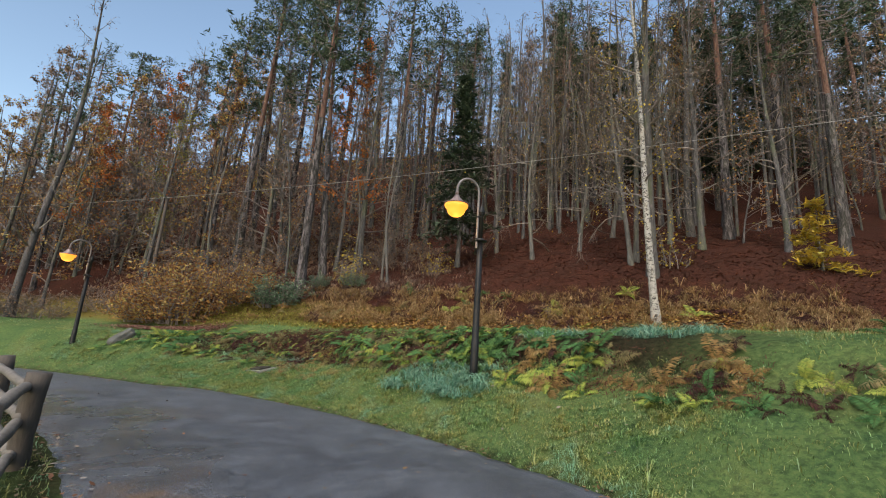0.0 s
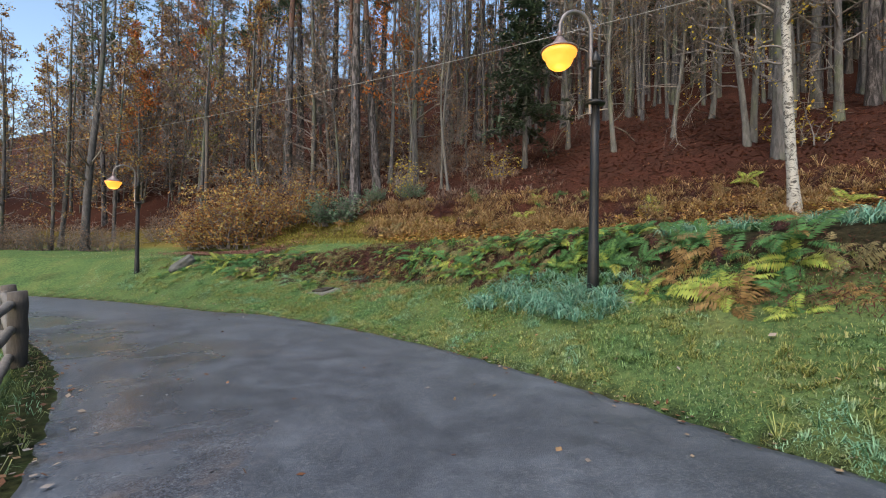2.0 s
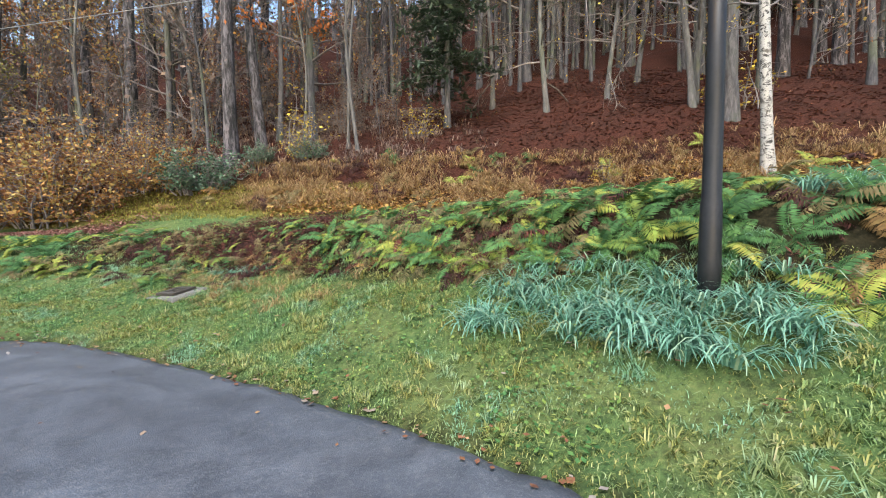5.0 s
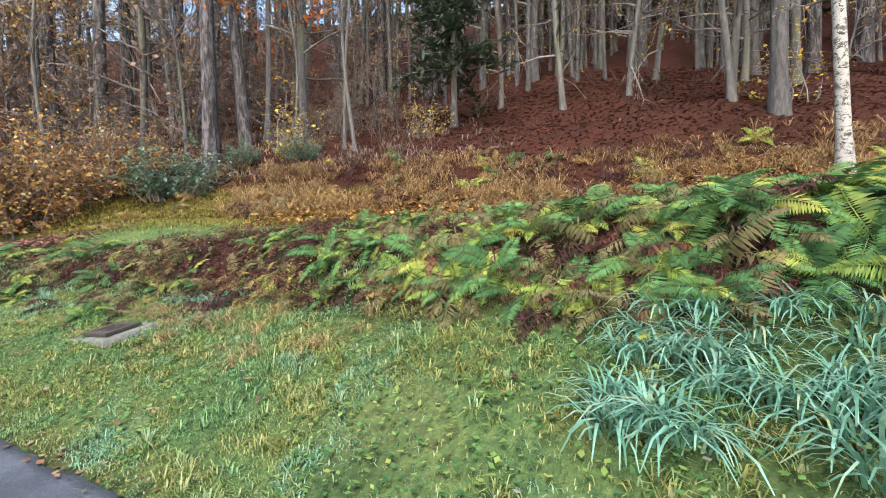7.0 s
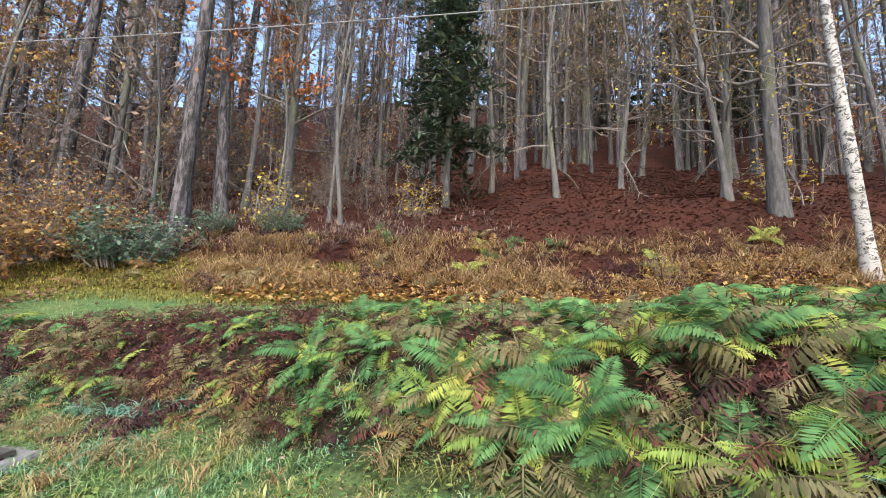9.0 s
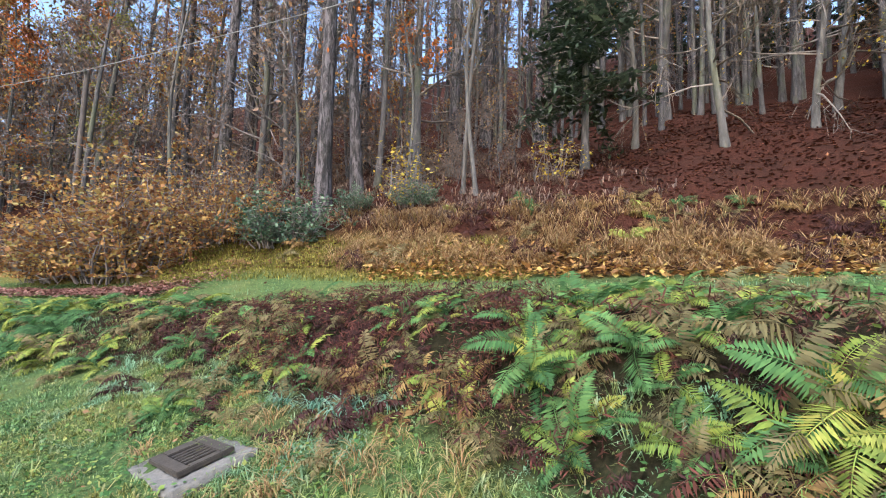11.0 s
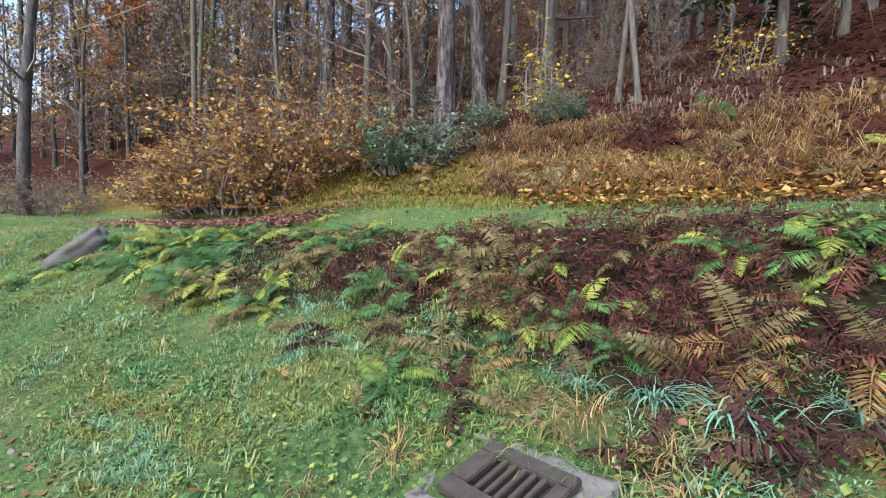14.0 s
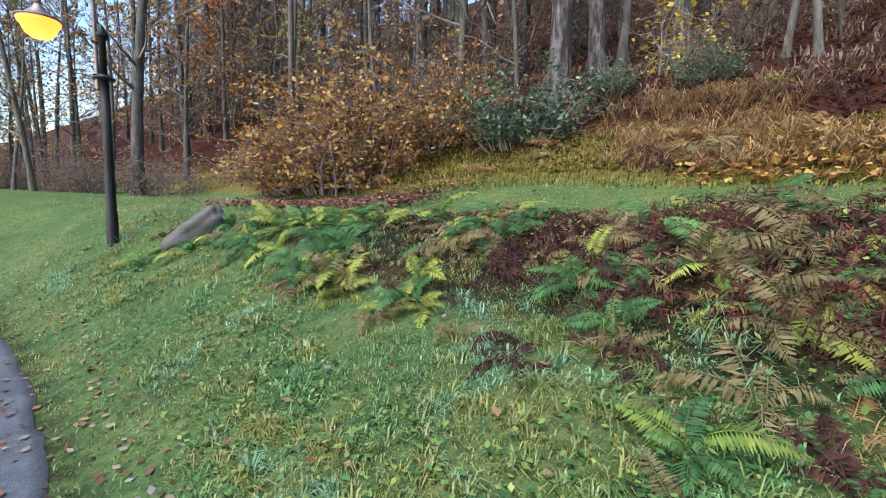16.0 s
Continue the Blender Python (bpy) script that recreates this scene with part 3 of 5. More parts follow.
def build_fence():
    rng = np.random.default_rng(5)
    spots = [on_arc(-4.85, a) for a in (22.0, 30.5)] + [(-4.9, 7.72), (-7.55, 10.45)] + [on_arc(-4.62, a) for a in (56.6, 64.4, 71.5, 79.0, 87.0)]
    fence = thing("fence", "weathered round-log fence with three rails beside the lane", "fence", spots[2][0], spots[2][1], float(ground_z(*spots[2])))
    o = fence.location.copy()
    feet = [Vector((x, y, float(road_z(x, y)))) - o for x, y in spots]
    for f in feet:
        log_between("post", f + Vector((0, 0, -0.4)), f + Vector((rng.normal(0, 0.01), rng.normal(0, 0.01), 1.02 + rng.normal(0, 0.015))), 0.112, MAT_LOG, fence, rng)
    for a, b in zip(feet, feet[1:]):
        d = (b - a).normalized()
        side = Vector((-d.y, d.x, 0)) * 0.07
        for hgt in (0.86, 0.5, 0.13):
            j = rng.normal(0, 0.015)
            log_between("rail", a + side - d * 0.1 + Vector((0, 0, hgt + j)), b + side + d * 0.1 + Vector((0, 0, hgt + j)), 0.056, MAT_RAIL, fence, rng, 10)


build_fence()


# ---- drain ----
def box_bm(sx, sy, sz, x=0, y=0, z=0, bev=0.006):
    bm = bmesh.new()
    bmesh.ops.create_cube(bm, size=1, matrix=Matrix.Translation((x, y, z)) @ Matrix.Diagonal((sx, sy, sz, 1)))
    bmesh.ops.bevel(bm, geom=bm.edges[:], offset=bev, segments=2, affect='EDGES')
    return bm


def build_drain():
    dr = thing("drain", "rusty cast-iron drain grate in a concrete collar, sunk in the grass", "drain")
    dr.matrix_basis = Matrix.Translation((-5.17, 16.41, 0.775)) @ pose(0, 0, 0, 10, -4, -39)
    bm = bmesh.new()
    bmesh.ops.create_grid(bm, x_segments=26, y_segments=24, size=0.5, matrix=Matrix.Diagonal((0.76, 0.62, 1, 1)))
    rim = [e for e in bm.edges if e.is_boundary]
    for v in bm.verts:
        e = max(abs(v.co.x) / 0.38, abs(v.co.y) / 0.31)
        v.co.z = -0.03 + 0.012 * noise.noise(v.co * 9)
        if e > 0.95:
            v.co.x *= 1 + 0.12 * noise.noise(v.co * 6)
            v.co.y *= 1 + 0.12 * noise.noise(v.co * 6 + Vector((4, 0, 0)))
    ext = bmesh.ops.extrude_edge_only(bm, edges=rim)
    for v in ext["geom"]:
        if isinstance(v, bmesh.types.BMVert):
            v.co.z = -0.12
    part("collar", bm, MAT_CONCRETE, dr, "rough worn concrete collar")
    W, D = 0.5, 0.4
    part("frame_bar", box_bm(W, 0.09, 0.04, 0, -D / 2 + 0.045), MAT_CAST, dr, "", False)
    part("frame_bar", box_bm(W, 0.09, 0.04, 0, D / 2 - 0.045), MAT_CAST, dr, "", False)
    part("frame_bar", box_bm(0.11, D - 0.18, 0.04, -W / 2 + 0.055, 0), MAT_CAST, dr, "", False)
    part("frame_bar", box_bm(0.07, D - 0.18, 0.04, W / 2 - 0.035, 0), MAT_CAST, dr, "", False)
    x0, x1 = -W / 2 + 0.11, W / 2 - 0.07
    n = 6
    pitch = (x1 - x0) / n
    me = bpy.data.meshes.new("grate_bar")
    b = box_bm(pitch * 0.5, D - 0.18, 0.036, 0, 0, 0, 0.004)
    b.to_mesh(me)
    b.free()
    me.materials.append(MAT_CAST)
    for i in range(1, n):
        part_mesh("grate_bar", me, dr, "", Matrix.Translation((x0 + pitch * i, 0, -0.001)))
    # Thin black sheet below the bars, painting the slots' shade; no shaft is built.
    part("pit", box_bm(x1 - x0 + 0.02, D - 0.16, 0.006, (x0 + x1) / 2, 0, -0.022, 0.001), MAT_SLOT_SHADE, dr, "thin black sheet for the shade between the grate bars", False)


build_drain()


# ---- stone ----
def build_stone():
    st = thing("boulder", "tilted grey stone slab half sunk in the grass", "stone")
    bm = bmesh.new()
    bmesh.ops.create_icosphere(bm, subdivisions=4, radius=1)
    for v in bm.verts:
        q = v.co.copy()
        m = max(abs(q.x), abs(q.y), abs(q.z))
        q = q.lerp(q / m, 0.55)
        k = 1 + 0.16 * noise.noise(v.co * 1.7) + 0.06 * noise.noise(v.co * 5)
        v.co = Vector((q.x * 0.5, q.y * 0.3, q.z * 0.2)) * k
    part("stone", bm, MAT_STONE, st)
    x, y = -11.95, 20.55
    st.matrix_basis = Matrix.Translation((x, y, float(ground_z(x, y)) + 0.02)) @ pose(0, 0, 0, 10, -38, 35)


build_stone()


# ---- cable and its pole ----
def build_cable():
    px, py = -15.4, 27.6
    gz = float(ground_z(px, py))
    up = thing("utility_pole", "thin weathered wooden utility pole at the forest edge", "pole", px, py, gz)
    part("pole", lathe([(0.11, -0.3), (0.105, 0), (0.08, 8.95 - gz), (0.05, 9.05 - gz)], 12), MAT_LOG, up)
    part("insulator", lathe([(0.03, 8.9 - gz), (0.05, 8.95 - gz), (0.05, 9.0 - gz), (0.02, 9.06 - gz)], 10), MAT_STONE, up, "", True, Matrix.Translation((0, -0.1, 0)))
    ax, ay, az = 34.0, 8.2, 13.4
    gz2 = float(ground_z(ax, ay))
    up2 = thing("utility_pole", "thin weathered wooden utility pole at the forest edge", "pole", ax, ay, gz2)
    part("pole", lathe([(0.11, -0.3), (0.105, 0), (0.08, az - gz2), (0.05, az - gz2 + 0.1)], 12), MAT_LOG, up2)
    bx, by, bz = -75.0, 44.0, 9.5
    gz3 = float(ground_z(bx, by))
    up3 = thing("utility_pole", "thin weathered wooden utility pole at the forest edge", "pole", bx, by, min(gz3, bz - 5))
    part("pole", lathe([(0.11, -0.3), (0.105, 0), (0.08, 5.0 + bz - min(gz3, bz - 5) - 5), (0.05, bz - min(gz3, bz - 5) + 0.1)], 12), MAT_LOG, up3)
    so = Soup()
    for (p, q, sag) in (((px, py - 0.1, 9.0), (ax, ay, az), 0.75), ((px, py - 0.1, 9.0), (bx, by, bz), 1.2)):
        t = np.linspace(0, 1, 50)[:, None]
        pts = np.array(p) * (1 - t) + np.array(q) * t
        pts[:, 2] -= sag * 4 * (t * (1 - t))[:, 0]
        so.tube(pts, np.full(50, 0.013), 6)
    tagged(new("overhead_cable", so.mesh("overhead_cable", MAT_CABLE, True)), "grey overhead cable strung past the trees", "cable")


build_cable()


# ---- trees ----
def limb(rng, start, direction, length, k, droop=0.0, wild=0.12):
    pts = [np.array(start, float)]
    d = np.array(direction, float)
    d /= np.linalg.norm(d)
    for _ in range(k):
        d = d + rng.normal(0, wild, 3) + np.array([0, 0, droop])
        d /= np.linalg.norm(d)
        pts.append(pts[-1] + d * length / k)
    return np.array(pts)


def trunk_line(rng, height, lean=0.02, wave=0.1, k=14):
    z = np.linspace(-0.35, height, k)
    t = z / height
    px = lean * height * t * rng.normal(0, 1) + wave * np.sin(t * rng.uniform(3, 6) + rng.uniform(0, 6))
    py = lean * height * t * rng.normal(0, 1) + wave * np.sin(t * rng.uniform(3, 6) + rng.uniform(0, 6))
    px, py = px - px[0], py - py[0]
    return np.stack([px, py, z], -1)


def at_height(line, z):
    return np.array([np.interp(z, line[:, 2], line[:, i]) for i in range(3)])


def trunk_radii(line, r, height, flare=0.5):
    t = np.clip(line[:, 2] / height, 0, 1)
    return r * (1 - 0.86 * t ** 1.15) * (1 + flare * np.exp(-np.clip(line[:, 2], 0, None) / (r * 2.2)))


def broadleaf(seed, height, r, first, n_main, reach, rise, twigs, leaves, leaf_mat_, leaf_size, bark, twig_mat, label, category="tree", low_leaves=False, wave=0.16, name="tree"):
    rng = np.random.default_rng(seed)
    tree = thing(name, label, category)
    line = trunk_line(rng, height, 0.025, wave)
    so = Soup()
    so.tube(line, trunk_radii(line, r, height), 9)
    part_mesh("trunk", so.mesh("trunk", bark, True), tree)
    br, tips = Soup(), []
    for i in range(n_main):
        t = first + (0.98 - first) * ((i + rng.uniform(0, 1)) / n_main) ** 0.9
        z = t * height
        an = rng.uniform(0, 2 * np.pi)
        ln = reach * height * (1.05 - 0.75 * (t - first) / (1 - first)) * rng.uniform(0.6, 1.15)
        up = rise + rng.normal(0, 0.2) + 0.5 * t
        p = limb(rng, at_height(line, z), (np.cos(an), np.sin(an), up), ln, 5, 0.02, 0.19)
        r0 = r * (1 - 0.86 * t) * 0.42
        br.tube(p, np.linspace(r0, 0.009, 6), 3)
        for _ in range(twigs):
            q = rng.uniform(0.25, 1.0)
            b0 = np.array([np.interp(q, np.linspace(0, 1, 6), p[:, j]) for j in range(3)])
            dd = (p[-1] - p[0]) / ln + rng.normal(0, 0.55, 3)
            tl = ln * rng.uniform(0.25, 0.6)
            w = limb(rng, b0, dd, tl, 3, 0.02, 0.25)
            br.spike(w[0], w[1], max(0.018, r0 * 0.3))
            br.spike(w[1], w[3], 0.014)
            tips.append(w)
            for _ in range(3):
                e = limb(rng, w[rng.integers(0, 4)], dd + rng.normal(0, 0.65, 3), tl * rng.uniform(0.35, 0.7), 2, 0.0, 0.2)
                br.spike(e[0], e[2], 0.015)
                tips.append(e)
    tagged(part_mesh("branchwork", br.mesh("branchwork", twig_mat), tree), kind="stuff")
    if leaves:
        al = np.concatenate(tips)
        pick = al[rng.integers(0, len(al), leaves)] + rng.normal(0, 0.1, (leaves, 3))
        if low_leaves:
            keep = pick[:, 2] < height * 0.55
            pick = np.concatenate([pick[keep], pick[~keep][: len(pick) // 4]])
        lv = Soup()
        lv.cards(pick, leaf_size, rng)
        part_mesh("crown", lv.mesh("crown", leaf_mat_), tree)
    return tree


def pine(seed, height, r, crown_from, label):
    rng = np.random.default_rng(seed)
    tree = thing("pine_tree", label, "tree")
    line = trunk_line(rng, height, 0.012, 0.1)
    low = line[line[:, 2] <= height * 0.52]
    high = np.concatenate([low[-1:], line[line[:, 2] > height * 0.52]])
    rl, rh = trunk_radii(low, r, height, 0.35), trunk_radii(high, r, height, 0)
    a, b = Soup(), Soup()
    a.tube(low, rl, 11)
    b.tube(high, rh, 9)
    part_mesh("trunk", a.mesh("trunk", MAT_BARK_PINE, True), tree, "grey scaly lower trunk")
    part_mesh("upper_trunk", b.mesh("upper_trunk", MAT_BARK_RED, True), tree, "reddish upper trunk")
    br, nd = Soup(), Soup()
    for i in range(16):
        z = height * rng.uniform(0.25, crown_from)
        an = rng.uniform(0, 6.28)
        p = limb(rng, at_height(line, z), (np.cos(an), np.sin(an), rng.uniform(-0.3, 0.2)), rng.uniform(0.4, 1.8), 3, -0.05, 0.15)
        br.tube(p, np.linspace(0.025, 0.006, 4), 3)
    for i in range(34):
        t = crown_from + (1 - crown_from) * (i / 34) ** 0.9
        an = rng.uniform(0, 6.28)
        ln = height * 0.17 * (1.1 - 0.8 * (t - crown_from) / (1 - crown_from)) * rng.uniform(0.6, 1.2)
        p = limb(rng, at_height(line, t * height), (np.cos(an), np.sin(an), rng.uniform(0.0, 0.5)), ln, 5, 0.03, 0.2)
        br.tube(p, np.linspace(0.05, 0.01, 6), 4)
        for _ in range(7):
            c = p[rng.integers(2, 6)] + rng.normal(0, 0.32, 3) * np.array([1, 1, 0.55])
            nd.cards(c + rng.normal(0, 0.16, (9, 3)), 0.085, rng, 0.2, 5.0)
    tagged(part_mesh("branchwork", br.mesh("branchwork", MAT_TWIG), tree), kind="stuff")
    part_mesh("crown", nd.mesh("crown", MAT_NEEDLE_PINE), tree)
    return tree


def spruce(seed, height, r, bare, label, mat=None, spread=0.2, coarse=False, arms=8):
    rng = np.random.default_rng(seed)
    tree = thing("spruce_tree", label, "tree")
    line = trunk_line(rng, height, 0.005, 0.03)
    so = Soup()
    so.tube(line, trunk_radii(line, r, height), 9)
    part_mesh("trunk", so.mesh("trunk", MAT_BARK_PALE if bare < 1.9 else MAT_BARK_GREY, True), tree)
    br, nd = Soup(), Soup()
    z = bare
    while z < height * 0.985:
        ln0 = spread * (height - z) * 0.85 + 0.25
        for i in range(arms):
            an = rng.uniform(0, 6.28)
            ln = ln0 * rng.uniform(0.7, 1.15)
            p = limb(rng, at_height(line, z + rng.uniform(-0.15, 0.15)), (np.cos(an), np.sin(an), -0.12), ln, 5, -0.03, 0.08)
            if not coarse:
                br.tube(p, np.linspace(0.022, 0.005, 6), 3)
            k = int(14 + 16 * ln) if not coarse else 8
            q = rng.uniform(0.12, 1.0, k)
            c = np.stack([np.interp(q, np.linspace(0, 1, 6), p[:, j]) for j in range(3)], -1)
            c = c + rng.normal(0, 1, (k, 3)) * np.array([0.16, 0.16, 0.07]) + np.array([0, 0, -0.06])
            nd.cards(c, 0.34 if coarse else 0.12, rng, 0.55, 2.6 if coarse else 3.4)
        z += (0.3 if not coarse else 0.5) + 0.016 * height * rng.uniform(0.7, 1.2)
    if not coarse:
        tagged(part_mesh("branchwork", br.mesh("branchwork", MAT_TWIG), tree), kind="stuff")
    part_mesh("crown", nd.mesh("crown", mat or MAT_NEEDLE_SPRUCE), tree)
    return tree


def bush(name, seed, w, d, h, stems, leaves, mat, size, label, flat=0.0):
    """Many stems from one foot and a loose uneven cloud of leaves along them."""
    rng = np.random.default_rng(seed)
    b = thing(name, label, "shrub")
    st, tips = Soup(), []
    for _ in range(stems):
        an, q = rng.uniform(0, 6.28), rng.uniform(0, 1) ** 0.5
        foot = np.array([np.cos(an) * w * 0.3 * q, np.sin(an) * d * 0.3 * q, -0.15])
        tip = np.array([np.cos(an) * w * 0.5 * q, np.sin(an) * d * 0.5 * q, h * rng.uniform(0.35, 1.2) * (1.1 - 0.45 * q)])
        p = limb(rng, foot, tip - foot, np.linalg.norm(tip - foot), 5, -0.02, 0.16)
        st.tube(p, np.linspace(0.022, 0.006, 6), 4)
        for _ in range(6):
            e = limb(rng, p[rng.integers(1, 6)], rng.normal(0, 1, 3) * np.array([1, 1, 0.25]) + np.array([0, 0, 0.12]), h * rng.uniform(0.18, 0.5), 4, -0.02, 0.2)
            st.tube(e, np.linspace(0.009, 0.003, 5), 3)
            tips.append(e)
        tips.append(p[2:])
    tagged(part_mesh("branchwork", st.mesh("branchwork", MAT_TWIG), b), kind="stuff")
    al = np.concatenate(tips)
    c = al[rng.integers(0, len(al), leaves)] + rng.normal(0, 0.07, (leaves, 3))
    c[:, 2] = np.maximum(c[:, 2], 0.03)
    lv = Soup()
    lv.cards(c, size, rng, flat)
    tagged(part_mesh("foliage", lv.mesh("foliage", mat), b), kind="stuff")
    return b


def slope_turn(x, y, share):
    """Turns upright growth towards the slope's own normal, by the share given."""
    e = 0.3
    gx = float(bare_z(x + e, y) - bare_z(x - e, y)) / (2 * e)
    gy = float(bare_z(x, y + e) - bare_z(x, y - e)) / (2 * e)
    up = Vector((-gx * share, -gy * share, 1)).normalized()
    return Vector((0, 0, 1)).rotation_difference(up).to_matrix().to_4x4()


def placed(x, y, turn, size, sink, lean, share):
    m = Matrix.Translation((x, y, float(ground_z(x, y)) - sink))
    if share:
        m = m @ slope_turn(x, y, share)
    return m @ pose(0, 0, 0, 0, lean, math.degrees(turn)) @ Matrix.Scale(size, 4)


def put(ob, x, y, turn=0.0, size=1.0, sink=0.0, lean=0.0, share=0.0):
    ob.matrix_basis = placed(x, y, turn, size, sink, lean, share)
    return ob


def again(ob, x, y, turn=0.0, size=1.0, sink=0.0, lean=0.0, label="", share=0.0):
    return tagged(copy_thing(ob, placed(x, y, turn, size / ob.scale[0], sink, lean, share)), label)


def far_woods(spots):
    """The trees too far off to tell apart, joined into one growth."""
    V, F, M, mats, n0 = [], [], [], [], 0
    rng = np.random.default_rng(78)
    for ob, m in spots:
        for o in ob.children:
            me, mm = o.data, np.array(m)
            co = np.empty(len(me.vertices) * 3, np.float32)
            me.vertices.foreach_get("co", co)
            q = np.empty(len(me.loops), np.int32)
            me.loops.foreach_get("vertex_index", q)
            if me.materials[0] not in mats:
                mats.append(me.materials[0])
            co, q = co.reshape(-1, 3), q.reshape(-1, 4)
            if not o.name.startswith("trunk"):
                q = q[rng.uniform(size=len(q)) < 0.5]
                used, q = np.unique(q, return_inverse=True)
                co, q = co[used], q.reshape(-1, 4)
            V.append(co @ mm[:3, :3].T + mm[:3, 3])
            F.append(q + n0)
            M.append(np.full(len(q), mats.index(me.materials[0]), np.int32))
            n0 += len(co)
    me = mesh_from("far_woods", np.concatenate(V), np.concatenate(F), mats[0])
    for k in mats[1:]:
        me.materials.append(k)
    me.polygons.foreach_set("material_index", np.concatenate(M))
    tagged(new("far_woods", me), "dense far woods of bare and rust-brown trees", "woods", kind="stuff")


def stand(x, y, turn, size, lean):
    return Matrix.Translation((x, y, float(ground_z(x, y)) - 0.1)) @ pose(0, 0, 0, 0, lean, math.degrees(turn)) @ Matrix.Scale(size, 4)


def build_woods():
    far = []
    bare_l = "tall bare grey-barked tree on the leaf-strewn slope"
    brown_l = "tall tree with thin rust-brown autumn leaves on the slope"
    bare = [broadleaf(11, 19, 0.17, 0.13, 38, 0.18, 0.4, 5, 1200, MAT_LEAF_BROWN, 0.07, MAT_BARK_GREY, MAT_TWIG, bare_l),
            broadleaf(12, 21, 0.2, 0.16, 36, 0.17, 0.45, 5, 900, MAT_LEAF_BROWN, 0.07, MAT_BARK_GREY, MAT_TWIG_PALE, bare_l, wave=0.3),
            broadleaf(13, 17, 0.12, 0.12, 34, 0.16, 0.4, 5, 420, MAT_LEAF_YELLOW, 0.08, MAT_BARK_PALE, MAT_TWIG, "slim pale-barked bare tree on the slope", wave=0.25)]
    brown = [broadleaf(21, 18, 0.17, 0.1, 38, 0.19, 0.35, 4, 3400, MAT_LEAF_BROWN, 0.125, MAT_BARK_GREY, MAT_TWIG, brown_l),
             broadleaf(22, 16, 0.13, 0.08, 38, 0.19, 0.3, 4, 2800, MAT_LEAF_GOLD, 0.115, MAT_BARK_GREY, MAT_TWIG, "tree with sparse golden-brown beech leaves on the slope")]
    orange = broadleaf(23, 17, 0.13, 0.2, 26, 0.14, 0.4, 5, 2600, MAT_LEAF_ORANGE, 0.12, MAT_BARK_GREY, MAT_TWIG, "slender tree with bright orange autumn leaves")
    olive = broadleaf(24, 14, 0.12, 0.2, 26, 0.18, 0.4, 5, 1500, MAT_LEAF_OLIVE, 0.085, MAT_BARK_GREY, MAT_TWIG, "tree with thinning olive-green leaves")
    pines = [pine(31, 23, 0.27, 0.58, "tall scots pine with scaly grey lower trunk"), pine(32, 21, 0.22, 0.55, "tall scots pine with scaly grey lower trunk")]
    spr = spruce(41, 13, 0.14, 2.3, "dark green spruce with a bare pale lower stem", spread=0.24, arms=8)
    spr2 = spruce(42, 18, 0.2, 3.5, "dark green spruce among the bare trees", spread=0.16)
    birch = broadleaf(51, 17, 0.15, 0.2, 22, 0.13, 0.5, 6, 420, MAT_LEAF_YELLOW, 0.06, MAT_BIRCH, MAT_TWIG, "white-barked birch with dark marks and a few yellow leaves", wave=0.22, name="birch_tree")
    thin = broadleaf(61, 11, 0.075, 0.35, 20, 0.12, 0.8, 4, 60, MAT_LEAF_BROWN, 0.06, MAT_BARK_PALE, MAT_TWIG_PALE, "thin pale bare sapling at the forest edge", wave=0.2)
    gnarl = broadleaf(62, 13, 0.14, 0.1, 34, 0.3, 0.1, 7, 250, MAT_LEAF_YELLOW, 0.07, MAT_BARK_PALE, MAT_TWIG_PALE, "bare lichen-pale tree with wide drooping limbs", wave=0.3)

    put(pines[0], -7.05, 27.2, 0.4, 1.0, 0.1)
    put(pines[1], -6.1, 28.2, 0.0, 1.0, 0.1, -4)
    put(thin, -2.05, 25.9, 0.3, 1.0, 0.05)
    again(thin, -2.45, 26.5, 2.2, 0.95, 0.05, -2)
    put(spr, 1.9, 27.6, 0.0, 1.0)
    put(birch, 8.6, 18.05, 2.6, 1.0, 0.1, 5)
    put(bare[1], 10.2, 20.9, 0.7, 1.15, 0.1)
    put(bare[2], 9.9, 22.2, 1.7, 1.0, 0.1)
    again(bare[2], 10.5, 22.9, 4.0, 1.1, 0.1)
    again(bare[1], 8.05, 33.3, 2.0, 1.1, 0.1)
    put(bare[0], -4.0, 28.6, 0.2, 1.0)
    again(thin, -4.4, 28.1, 4.0, 0.8, 0.0, 4)
    put(gnarl, 14.2, 25.8, 2.8, 1.0, 0.1)
    again(gnarl, 6.2, 26.5, 1.0, 0.9, 0.1)
    again(gnarl, 4.6, 29.5, 3.0, 0.9, 0.1)
    again(gnarl, 12.0, 28.5, 4.4, 1.0, 0.1)
    again(gnarl, 8.8, 26.0, 5.2, 0.8, 0.1)
    again(thin, -13.0, 29.3, 1.0, 1.1, 0.1)
    again(bare[0], -10.8, 31.2, 3.0, 0.95)
    again(bare[2], -10.0, 32.3, 2.0, 1.1, 0, 3)
    again(bare[1], -11.9, 34.5, 5.0, 0.9)
    put(orange, -5.5, 28.9, 1.0, 0.95)
    put(olive, -17.5, 30.5, 1.0, 0.95)
    again(pines[0], 17.9, 25.8, 2.4, 1.0, 0.1)
    again(pines[1], 24.1, 24.4, 0.4, 1.1, 0.1)
    again(bare[1], 18.5, 22.5, 4.2, 0.75, 0.1, -4)
    again(pines[1], 19.5, 31.0, 3.4, 1.0, 0.1)
